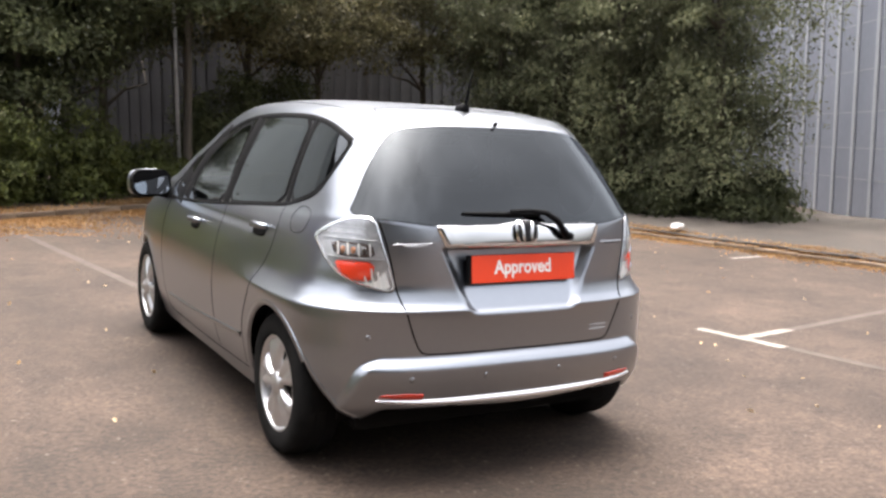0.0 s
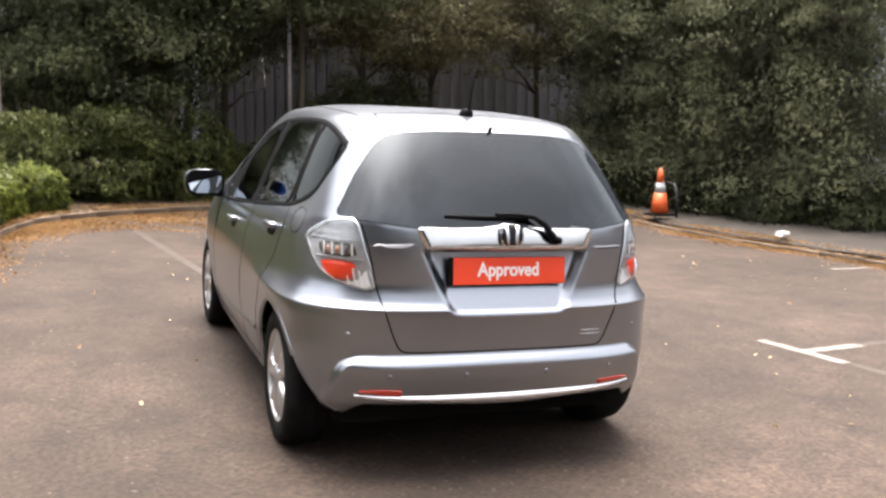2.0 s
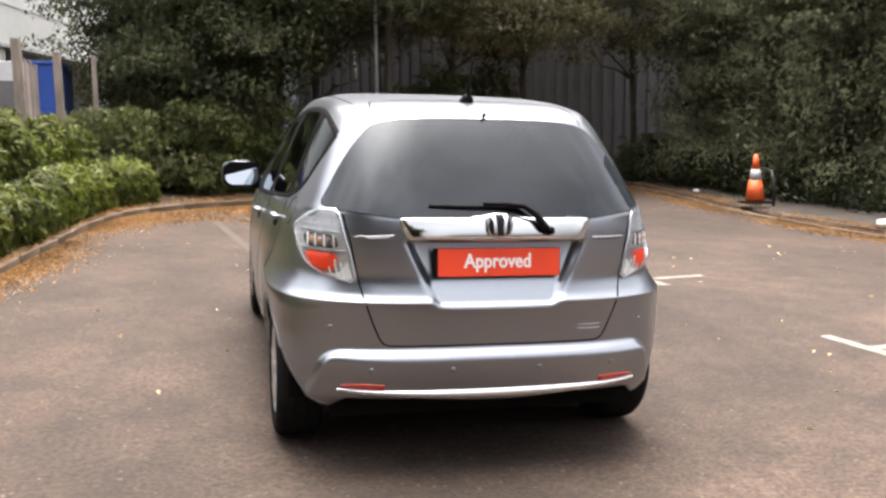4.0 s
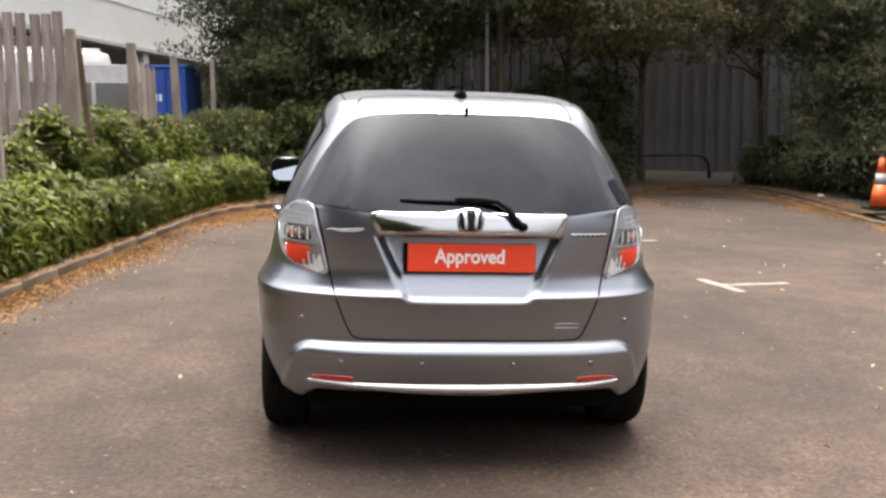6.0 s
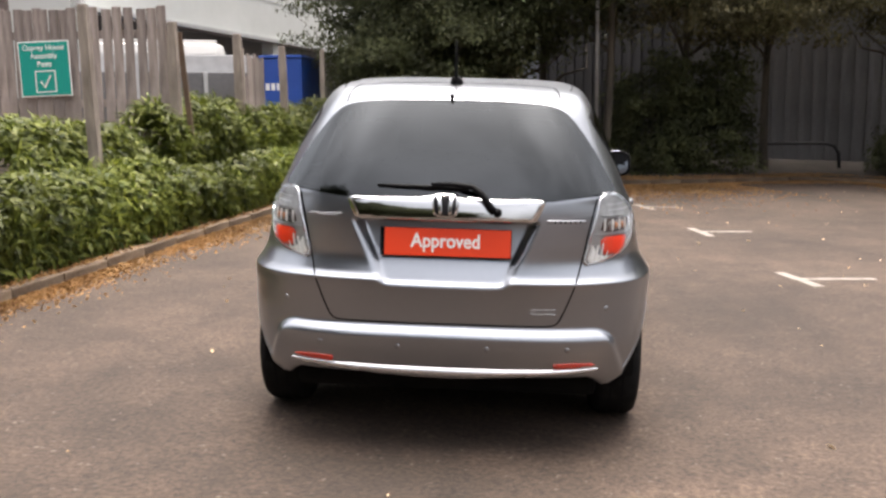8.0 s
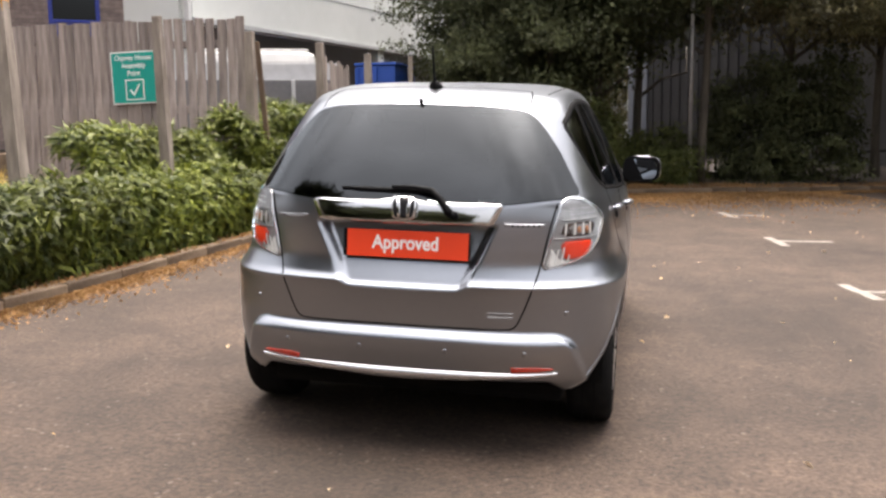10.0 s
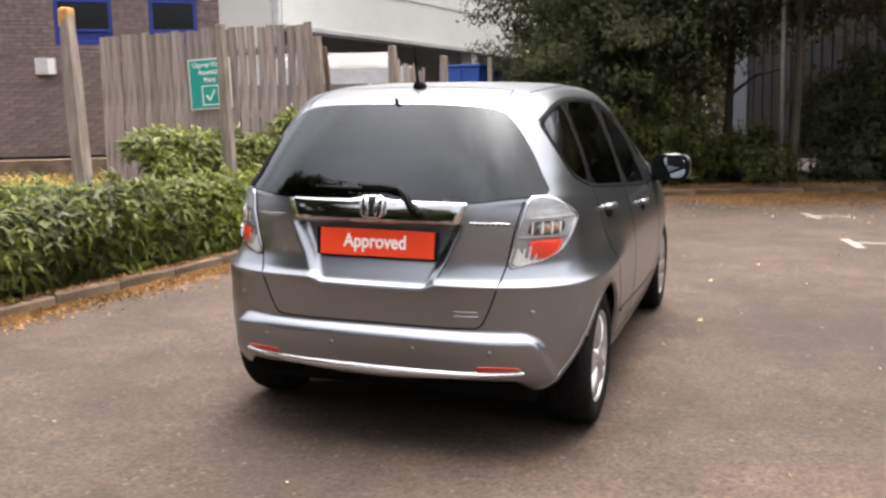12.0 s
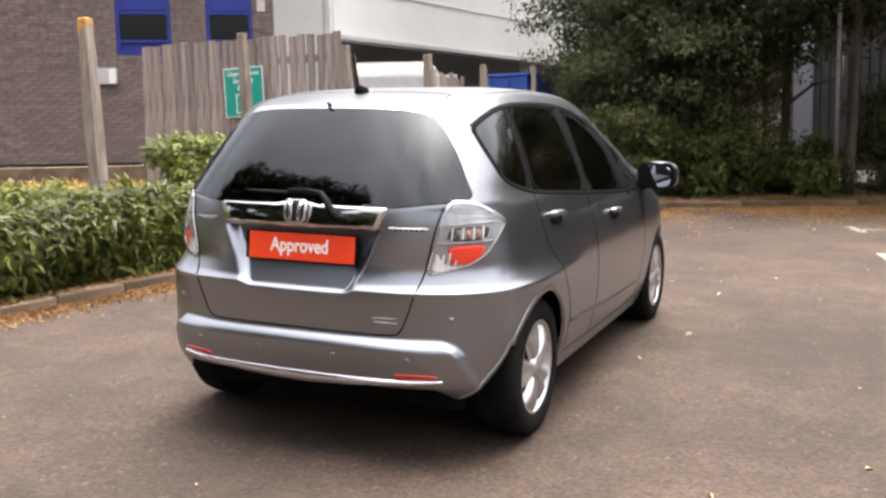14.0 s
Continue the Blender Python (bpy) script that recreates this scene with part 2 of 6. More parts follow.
M_BARK = material("bark", (0.045, 0.038, 0.03), (0.10, 0.085, 0.065), rough=0.9, scale=5, fine=40, bump=0.8, stretch=(1, 1, 0.25))
M_KERB = material("kerb_concrete", (0.082, 0.055, 0.034), (0.175, 0.130, 0.090), rough=0.9, scale=5, fine=120, bump=0.6, random_piece=0.2)
M_SOIL = material("bed_soil", (0.042, 0.03024, 0.021), (0.084, 0.063, 0.04368), rough=0.95, scale=3, fine=60, bump=0.9)
M_PAVED = material("old_path", (0.022, 0.017, 0.0128), (0.050, 0.040, 0.032), rough=0.95, scale=1.8, fine=90, bump=0.5)
M_WOOD = material("weathered_boards", (0.155, 0.126, 0.112), (0.37, 0.315, 0.29), rough=0.85, scale=3, fine=45, bump=0.5, stretch=(6, 6, 0.6), random_piece=0.28)
M_POST = material("weathered_post", (0.150, 0.124, 0.102), (0.300, 0.256, 0.218), rough=0.9, scale=4, fine=50, bump=0.6, stretch=(4, 4, 0.7), random_piece=0.12)
M_LICHEN = material("lichen_top", (0.45, 0.22, 0.05), (0.62, 0.36, 0.12), rough=0.95, scale=20, fine=90, bump=0.4)
M_BRICK = material("brown_brick", (0.138, 0.106, 0.098), (0.222, 0.175, 0.163), rough=0.85, scale=9, fine=110, bump=0.4, random_piece=0.16)
M_BRICKREST = material("brown_brick_rest", (0.138, 0.106, 0.098), (0.222, 0.175, 0.163), rough=0.85, scale=9, fine=110, bump=0.4, random_piece=0.16, island=True)
M_MORTAR = material("mortar", (0.10, 0.085, 0.075), (0.15, 0.13, 0.115), rough=0.95, scale=12)
M_BLUE = material("blue_paint", (0.012, 0.028, 0.22), (0.016, 0.035, 0.27), rough=0.4, scale=4, fine=60, grain=0.1)
M_BLUEBOX = material("blue_steel", (0.01, 0.06, 0.30), (0.014, 0.075, 0.36), rough=0.5, scale=3, fine=60, grain=0.15)
M_CLAD = material("white_cladding", (0.52, 0.545, 0.53), (0.585, 0.61, 0.595), rough=0.6, scale=0.3, fine=4, grain=0.08)
M_SHED = material("grey_blue_sheet", (0.175, 0.192, 0.232), (0.225, 0.243, 0.288), rough=0.55, scale=0.8, fine=20, grain=0.2, stretch=(1, 1, 0.3))
M_RIB = material("pale_rib", (0.30, 0.315, 0.345), (0.37, 0.385, 0.415), rough=0.5, scale=1.5, fine=20, grain=0.15)
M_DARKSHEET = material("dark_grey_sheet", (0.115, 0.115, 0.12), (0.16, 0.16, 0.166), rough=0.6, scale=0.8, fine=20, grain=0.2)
M_SHADESHEET = material("shaded_sheet", (0.030, 0.030, 0.034), (0.046, 0.046, 0.050), rough=0.75, scale=0.8, fine=20, grain=0.25)
M_STEEL = material("galvanised_steel", (0.30, 0.30, 0.30), (0.42, 0.42, 0.42), rough=0.5, metal=0.6, scale=8, fine=60)
M_LINE = material("worn_line_paint", (0.095, 0.082, 0.070), (0.235, 0.215, 0.192), rough=0.75, scale=9, fine=140, grain=0.5)
M_LINEWORN = material("nearly_gone_line", (0.026, 0.018, 0.0132), (0.064, 0.050, 0.040), rough=0.85, scale=7, fine=120, grain=0.5)
M_CONE = material("cone_orange", (0.62, 0.085, 0.018), (0.70, 0.125, 0.03), rough=0.5, scale=12, fine=100)
M_SIGN = plain("sign_green", (0.0, 0.30, 0.245), 0.4)
M_PALE = material("pale_post_paint", (0.42, 0.43, 0.44), (0.52, 0.53, 0.54), rough=0.6, scale=6)
M_VAN = material("van_white", (0.46, 0.46, 0.45), (0.54, 0.54, 0.53), rough=0.35, scale=2, coat=0.6, grain=0.05)
M_GREY = material("grey_panel", (0.30, 0.31, 0.32), (0.38, 0.39, 0.40), rough=0.6, scale=2)
M_DARKCHROME = plain("dark_chrome", (0.22, 0.2, 0.19), 0.15, 0.9)
M_ROTTEN = material("rotten_board", (0.085, 0.055, 0.035), (0.16, 0.11, 0.075), rough=0.9, scale=5, fine=50, bump=0.6, stretch=(4, 4, 0.7))
M_CHAIN = plain("dark_iron", (0.03, 0.03, 0.03), 0.6, 0.5)


def asphalt():
    mt = bpy.data.materials.new("old_asphalt")
    mt.use_nodes = True
    n, l = mt.node_tree.nodes, mt.node_tree.links
    b = n["Principled BSDF"]
    b.inputs["Specular IOR Level"].default_value = 0.35
    tc = n.new("ShaderNodeTexCoord")

    def noise_at(scale, detail, rough=0.6):
        z = n.new("ShaderNodeTexNoise")
        z.inputs["Scale"].default_value, z.inputs["Detail"].default_value, z.inputs["Roughness"].default_value = scale, detail, rough
        l.new(tc.outputs["Object"], z.inputs["Vector"])
        return z

    patch_, mottle, grit, lump = noise_at(0.6, 7, 0.62), noise_at(3.2, 8, 0.72), noise_at(110, 3, 0.75), noise_at(42, 5, 0.7)
    vor = n.new("ShaderNodeTexVoronoi")
    vor.inputs["Scale"].default_value = 70
    l.new(tc.outputs["Object"], vor.inputs["Vector"])
    r1 = n.new("ShaderNodeValToRGB")
    r1.color_ramp.elements[0].position, r1.color_ramp.elements[1].position = 0.35, 0.68
    r1.color_ramp.elements[0].color, r1.color_ramp.elements[1].color = (0.0200, 0.0132, 0.0092, 1), (0.0480, 0.0327, 0.0233, 1)
    l.new(patch_.outputs["Fac"], r1.inputs["Fac"])
    m1 = n.new("ShaderNodeMixRGB")
    m1.blend_type = 'OVERLAY'
    m1.inputs["Fac"].default_value = 0.42
    l.new(r1.outputs[0], m1.inputs["Color1"])
    blotch = n.new("ShaderNodeMapRange")
    blotch.inputs["From Min"].default_value, blotch.inputs["From Max"].default_value = 0.28, 0.72
    l.new(mottle.outputs["Fac"], blotch.inputs["Value"])
    l.new(blotch.outputs[0], m1.inputs["Color2"])
    contrast = n.new("ShaderNodeMapRange")
    contrast.inputs["From Min"].default_value, contrast.inputs["From Max"].default_value = 0.28, 0.72
    l.new(lump.outputs["Fac"], contrast.inputs["Value"])
    m15 = n.new("ShaderNodeMixRGB")
    m15.blend_type = 'OVERLAY'
    m15.inputs["Fac"].default_value = 0.85
    l.new(m1.outputs[0], m15.inputs["Color1"])
    l.new(contrast.outputs[0], m15.inputs["Color2"])
    m2 = n.new("ShaderNodeMixRGB")
    m2.blend_type = 'OVERLAY'
    m2.inputs["Fac"].default_value = 0.7
    l.new(m15.outputs[0], m2.inputs["Color1"])
    l.new(grit.outputs["Fac"], m2.inputs["Color2"])
    pale = n.new("ShaderNodeValToRGB")
    pale.color_ramp.elements[0].position, pale.color_ramp.elements[1].position = 0.90, 0.96
    pale.color_ramp.elements[0].color, pale.color_ramp.elements[1].color = (0, 0, 0, 1), (0.4, 0.4, 0.4, 1)
    l.new(vor.outputs["Color"], pale.inputs["Fac"])
    m3 = n.new("ShaderNodeMixRGB")
    l.new(pale.outputs[0], m3.inputs["Fac"])
    m3.inputs["Color2"].default_value = (0.165, 0.135, 0.115, 1)
    l.new(m2.outputs[0], m3.inputs["Color1"])
    l.new(m3.outputs[0], b.inputs["Base Color"])
    b.inputs["Roughness"].default_value = 0.88
    bp = n.new("ShaderNodeBump")
    bp.inputs["Strength"].default_value, bp.inputs["Distance"].default_value = 0.45, 0.005
    l.new(lump.outputs["Fac"], bp.inputs["Height"])
    l.new(bp.outputs["Normal"], b.inputs["Normal"])
    return mt


M_ASPHALT = asphalt()

# ---- ground, kerbs and beds ----


def clamp(v, lo, hi):
    return max(lo, min(hi, v))


def ground_z(x, y):
    """The car park's plane near by, level further off."""
    return -0.033 * clamp(x, -25, 25) + 0.024 * clamp(y, -20, 30)


def grid_lines(near, step, far):
    a_ = list(np.arange(-near, near + 0.01, step))
    out_ = [near * 1.5, near * 2.5, near * 4, far]
    return [-v for v in reversed(out_)] + a_ + out_


gx = grid_lines(30, 2.5, 400)
gv = [(x, y, ground_z(x, y)) for y in gx for x in gx]
N_ = len(gx)
gf = [(j * N_ + i, j * N_ + i + 1, (j + 1) * N_ + i + 1, (j + 1) * N_ + i) for j in range(N_ - 1) for i in range(N_ - 1)]
tagged(part("ground", np_mesh("ground", gv, gf, M_ASPHALT, True)), "worn brown-grey asphalt car park surface with pale grit", "ground", kind="structure")

KERB = [(-1.75, -3.0), (-1.45, 0.5), (-1.25, 3.0), (-1.1, 4.4), (-0.95, 5.6), (-0.79, 7.0), (-0.65, 8.3), (-0.5, 9.6), (-0.3, 11.2), (0.1, 12.3), (0.85, 13.0), (1.7, 13.55), (2.6, 14.2), (3.8, 14.9),
        (5.2, 15.55), (6.6, 16.3), (7.9, 16.9), (8.8, 16.9), (9.1, 16.1), (9.0, 14.5), (8.84, 13.1), (8.8, 11.4), (8.95, 10.2), (9.25, 8.8), (9.65, 7.0), (10.2, 5.0), (10.8, 3.0), (11.6, 0.0)]


def spline(pts, step):
    """Points every step along a smooth line through pts."""
    p = np.array(pts, float)
    q = []
    ext = np.vstack([2 * p[0] - p[1], p, 2 * p[-1] - p[-2]])
    for i in range(len(p) - 1):
        a_, b_, c_, d_ = ext[i:i + 4]
        for t in np.linspace(0, 1, 24, endpoint=False):
            q.append(0.5 * ((2 * b_) + (c_ - a_) * t + (2 * a_ - 5 * b_ + 4 * c_ - d_) * t * t + (3 * b_ - a_ - 3 * c_ + d_) * t ** 3))
    q.append(p[-1])
    q = np.array(q)
    s = np.r_[0, np.cumsum(np.linalg.norm(np.diff(q, axis=0), axis=1))]
    u = np.arange(0, s[-1], step)
    return np.stack([np.interp(u, s, q[:, k]) for k in range(q.shape[1])], 1)


kerb_line = spline(KERB, 0.6)
kerb = thing("kerb", "low worn concrete kerb round the parking bays", "kerb", SLOPE, kind="structure")
rk = random.Random(4)
stone = finish("kerb_stone", box(bmesh.new(), 0.592, 0.125, 0.24, Matrix(), 0.014), M_KERB)
for a_, b_ in zip(kerb_line, kerb_line[1:]):
    c_ = (a_ + b_) / 2
    ang = math.degrees(math.atan2(*(b_ - a_)[::-1]))
    side_ = Vector((-(b_ - a_)[1], (b_ - a_)[0])).normalized() * 0.0625
    part("kerb_stone", stone, None, kerb, m=pose(c_[0] + side_.x, c_[1] + side_.y, (-0.065 if c_[0] > 8 else -0.035) + rk.uniform(-0.010, 0.010), rk.uniform(-1.2, 1.2), rk.uniform(-0.6, 0.6), ang + rk.uniform(-0.8, 0.8)))


def bed(name, label, width, i0, i1, mat, h0=0.07, h1=0.12, rough_=0.03, cat_="flower bed"):
    """A strip of raised ground behind the kerb, with an uneven top."""
    ln = spline(KERB, 0.3)
    ln = ln[int(i0 * len(ln)):int(i1 * len(ln))]
    d = np.gradient(ln, axis=0)
    nrm = np.stack([-d[:, 1], d[:, 0]], 1) / np.linalg.norm(d, axis=1)[:, None]
    k, vs = 14, []
    for j in range(k + 1):
        w_ = 0.11 + (width - 0.11) * j / k
        for p in ln + nrm * w_:
            vs.append((p[0], p[1], h0 + (h1 - h0) * min(1, j / 5) + rough_ * noise.noise((p[0] * 2.1, p[1] * 2.1, 0.3))))
    m_ = len(ln)
    fs = [(j * m_ + i, j * m_ + i + 1, (j + 1) * m_ + i + 1, (j + 1) * m_ + i) for j in range(k) for i in range(m_ - 1)]
    return tagged(part(name, np_mesh(name, vs, fs, mat, True), None, m=SLOPE), label, cat_, kind="structure")


bed("soil_bed", "bare dark soil bed under the hedge and trees", 4.2, 0.02, 0.53, M_SOIL)
bed("old_path", "dusty brown strip of old paving behind the kerb", 5.2, 0.50, 0.99, M_PAVED, 0.09, 0.2, 0.015, "path")

# painted bay marks: a bar along the aisle and a stem into the bay


def mark(name, pts_w, mat, label, cat_="bay marking"):
    """A painted line on the asphalt with a worn, uneven edge."""
    vs, fs = [], []
    (x0, y0), (x1, y1), w_ = pts_w
    d = Vector((x1 - x0, y1 - y0))
    L, d = d.length, d.normalized()
    nn = Vector((-d.y, d.x))
    k = max(4, int(L / 0.05))
    for i in range(k + 1):
        p = Vector((x0, y0)) + d * L * i / k
        for s_ in (-1, 1):
            o = s_ * (w_ / 2) * (1 + 0.22 * noise.noise((p.x * 9, p.y * 9, s_)))
            vs.append((p.x + nn.x * o, p.y + nn.y * o, 0.004))
    fs = [(2 * i, 2 * i + 2, 2 * i + 3, 2 * i + 1) for i in range(k)]
    return np_mesh(name, vs, fs, mat)


marks = [((5.04, 4.97), (5.18, 4.28), (5.11, 4.62), (5.72, 4.70)), ((4.66, 7.42), (4.82, 6.84), (4.78, 7.14), (5.40, 7.26)), ((4.40, 10.05), (4.52, 9.45), (4.47, 9.8), (5.05, 9.9)), ((4.07, 12.3), (4.24, 11.75), (4.17, 12.05), (4.6, 12.12))]
for a_, b_, c_, d_ in marks:
    t_ = thing("bay_marking", "worn white T-shaped parking bay mark painted on asphalt", "bay marking", SLOPE, "bay marks along the aisle", "structure")
    part("bar", mark("bar", (a_, b_, 0.10), M_LINE, ""), None, t_)
    part("stem", mark("stem", (c_, d_, 0.085), M_LINE, ""), None, t_)
for a_, b_, w_, mat, lb in [((8.5, 7.92), (9.22, 8.0), 0.08, M_LINE, "short worn white bay end mark beside the kerb"), ((8.55, 10.55), (8.8, 10.58), 0.08, M_LINE, "short worn white bay end mark beside the kerb"),
                            ((1.02, 11.6), (1.72, 6.6), 0.09, M_LINEWORN, "almost worn away pale bay line on asphalt"), ((5.18, 4.3), (5.6, 2.2), 0.09, M_LINEWORN, "almost worn away pale bay line on asphalt"), ((5.7, 4.7), (8.6, 5.2), 0.08, M_LINEWORN, "almost worn away pale bay line on asphalt")]:
    tagged(part("bay_line", mark("bay_line", (a_, b_, w_), mat, ""), None, m=SLOPE), lb, "bay marking", kind="structure")

# ---- the car: origin on the ground under the rear axle, y forward ----
CAR = SLOPE @ pose(2.11, 3.67, 0)
car = thing("hatchback_car", "silver-grey metallic five-door hatchback parked on asphalt", "car", CAR)

# level, half width, rear, rear squareness, start of rear corner, nose, start of front corner, share of the roof's arch
LEVELS = [
    (0.20, 0.800, -0.515, 3.6, 0.0, 3.12, 2.3, 0), (0.27, 0.828, -0.560, 3.7, 0.0, 3.18, 2.3, 0), (0.325, 0.852, -0.588, 3.7, 0.0, 3.2, 2.3, 0), (0.365, 0.860, -0.596, 3.7, 0.0, 3.2, 2.3, 0),
    (0.44, 0.874, -0.600, 3.7, 0.0, 3.22, 2.3, 0), (0.50, 0.882, -0.600, 3.6, 0.0, 3.23, 2.3, 0), (0.56, 0.887, -0.604, 3.5, 0.0, 3.24, 2.3, 0), (0.66, 0.888, -0.618, 3.3, 0.0, 3.25, 2.3, 0),
    (0.694, 0.886, -0.628, 3.2, 0.0, 3.25, 2.3, 0), (0.704, 0.884, -0.632, 3.2, 0.0, 3.25, 2.3, 0), (0.713, 0.878, -0.626, 3.15, 0.0, 3.25, 2.3, 0), (0.735, 0.866, -0.611, 3.1, 0.0, 3.24, 2.3, 0), (0.785, 0.848, -0.600, 3.0, 0.0, 3.22, 2.3, 0), (0.85, 0.834, -0.594, 3.2, 0.02, 3.12, 2.2, 0),
    (0.95, 0.812, -0.586, 3.5, 0.06, 2.90, 2.0, 0), (1.02, 0.790, -0.574, 3.8, 0.12, 2.78, 1.8, 0), (1.05, 0.774, -0.554, 4.3, 0.15, 2.68, 1.7, 0.02), (1.15, 0.731, -0.4945, 4.5, 0.25, 2.48, 1.5, 0.28),
    (1.25, 0.683, -0.4325, 4.5, 0.32, 2.25, 1.3, 0.56), (1.35, 0.627, -0.366, 4.4, 0.38, 1.95, 1.12, 0.86), (1.40, 0.590, -0.332, 4.1, 0.4, 1.72, 1.02, 1.0), (1.42, 0.567, -0.318, 3.9, 0.42, 1.58, 0.98, 1.0),
    (1.431, 0.540, -0.306, 3.6, 0.44, 1.5, 0.96, 1.0), (1.438, 0.515, -0.284, 3.3, 0.48, 1.4, 0.92, 1.0), (1.445, 0.48, -0.22, 3.0, 0.52, 1.2, 0.85, 1.0), (1.452, 0.38, -0.15, 2.8, 0.58, 1.1, 0.82, 1.0), (1.456, 0.22, 0.0, 2.5, 0.6, 0.95, 0.75, 1.0), (1.457, 0.0005, 0.15, 2.2, 0.6, 0.8, 0.7, 1.0)]


def pchip(x, y, u):
    """Monotone cubic through (x, y), at u."""
    x, y, u = (np.asarray(v, float) for v in (x, y, u))
    h, d = np.diff(x), np.diff(y) / np.diff(x)
    m_ = np.r_[d[0], np.where(d[:-1] * d[1:] > 0, 2 * d[:-1] * d[1:] / np.where(np.abs(d[:-1] + d[1:]) < 1e-12, 1, d[:-1] + d[1:]), 0), d[-1]]
    i = np.clip(np.searchsorted(x, u) - 1, 0, len(h) - 1)
    t = (u - x[i]) / h[i]
    return (1 + 2 * t) * (1 - t) ** 2 * y[i] + t * (1 - t) ** 2 * h[i] * m_[i] + t * t * (3 - 2 * t) * y[i + 1] + t * t * (t - 1) * h[i] * m_[i + 1]


def smooth01(v):
    v = np.clip(v, 0, 1)
    return v * v * (3 - 2 * v)


def arch_of_roof(y):
    return pchip([-0.7, -0.33, -0.06, 0.3, 0.6, 1.0, 1.35, 1.8, 3.4], [-0.03, -0.010, 0.030, 0.058, 0.068, 0.062, 0.045, 0.01, -0.05], y)


def evenly(p, k):
    s = np.r_[0, np.cumsum(np.linalg.norm(np.diff(p, axis=0), axis=1))]
    u = np.linspace(0, s[-1], k)
    return np.stack([np.interp(u, s, p[:, i]) for i in range(2)], 1)


def half_ring(w_, r_, n_, ys_, f_, yf_):
    """One side of a level's outline, from the middle of the tail to the middle of the nose."""
    th = np.linspace(0, math.pi / 2, 500) ** 1.0
    e_ = 2 / n_
    tail = np.stack([w_ * np.sin(th) ** e_, ys_ - (ys_ - r_) * np.cos(th) ** e_], 1)
    nose = np.stack([w_ * np.cos(th) ** (2 / 2.9), yf_ + (f_ - yf_) * np.sin(th) ** (2 / 2.9)], 1)
    flank = np.stack([np.full(70, w_), np.linspace(ys_, yf_, 70)], 1)
    p = np.vstack([evenly(tail, 170), flank[1:], evenly(nose, 46)[1:]])
    p[:, 0] *= 1 - 0.05 * ((p[:, 1] - 1.2) / 1.9) ** 2
    return p


lev = np.array(LEVELS)
idx = np.arange(len(lev))
rows_u = np.concatenate([np.linspace(i, i + 1, max(2, int((lev[i + 1, 0] - lev[i, 0]) / 0.007)) if lev[i, 0] < 1.4 else 5, endpoint=False) for i in range(len(lev) - 1)] + [[len(lev) - 1]])
zs = np.interp(rows_u, idx, lev[:, 0])
cols = [pchip(lev[:, 0], lev[:, k], zs) for k in range(1, 8)]
body_v = []
for zi, w_, r_, n_, ys_, f_, yf_, s_ in zip(zs, *cols):
    p = half_ring(max(w_, 0.0005), r_, n_, ys_, f_, yf_)
    z_ = zi + np.clip(s_, 0, 1) * arch_of_roof(p[:, 1])
    full = np.vstack([np.column_stack([p, z_]), np.column_stack([-p[-2:0:-1, 0], p[-2:0:-1, 1], z_[-2:0:-1]])])
    body_v.append(full)
body_v = np.array(body_v)
# doors are rounder than the tail: the shoulder's edge fades along the flank
X_, Y_, Z_ = body_v[..., 0], body_v[..., 1], body_v[..., 2]
door_w = pchip([0.20, 0.36, 0.50, 0.60, 0.70, 0.80, 0.90, 0.95, 1.6], [0.800, 0.850, 0.869, 0.873, 0.868, 0.853, 0.829, 0.812, 0.812], np.clip(Z_, 0.2, 1.6))
tail_w = pchip(lev[:, 0], lev[:, 1], np.clip(Z_, 0.2, 1.4))
fade = smooth01((Y_ + 0.05) / 0.75) * (Z_ < 0.95)
body_v[..., 0] *= 1 + fade * (door_w / tail_w - 1)
# the hollow round the number plate: a shelf that falls outwards, and leaning sides
half_w = 0.262 + (0.374 - 0.262) * np.clip((Z_ - 0.68) / 0.255, 0, 1)
half_w = half_w - 0.035 * np.clip(1 - (Z_ - 0.674) / 0.04, 0, 1) ** 2
floor_y = pchip([0.60, 0.674, 0.680, 0.702, 0.716, 0.800, 0.83, 0.93, 1.0, 1.6], [-0.640, -0.630, -0.626, -0.603, -0.595, -0.556, -0.547, -0.530, -0.526, -0.526], np.clip(Z_, 0.6, 1.6))
hollow = smooth01((0.950 - Z_) / 0.012) * (Z_ > 0.672) * (0.7 * np.clip((half_w - np.abs(X_)) / 0.042, 0, 1) + 0.3 * smooth01((half_w - np.abs(X_)) / 0.042)) * (Y_ < -0.3)
body_v[..., 1] += hollow * np.clip(floor_y - Y_, 0, 0.1)
# the bumper's raised rail, which turns down round the corners and widens towards the ground
tang = np.roll(body_v[..., :2], -1, 1) - np.roll(body_v[..., :2], 1, 1)
outx, outy = tang[..., 1], -tang[..., 0]
size_ = np.hypot(outx, outy) + 1e-9
rail = pchip([0.20, 0.27, 0.32, 0.37, 0.44, 0.476, 0.506, 0.520, 1.6], [0.15, 0.30, 0.45, 0.62, 0.90, 1.0, 0.42, 0, 0], np.clip(Z_, 0.2, 1.6))
rail_w = 0.700 + 0.40 * np.clip(0.47 - Z_, 0, 0.2) - 0.075 * np.clip((Z_ - 0.455) / 0.065, 0, 1) ** 2
ends = smooth01((rail_w - np.abs(X_)) / 0.045) * (Y_ < -0.15)
body_v[..., 0] += 0.034 * rail * ends * outx / size_
body_v[..., 1] += 0.034 * rail * ends * outy / size_
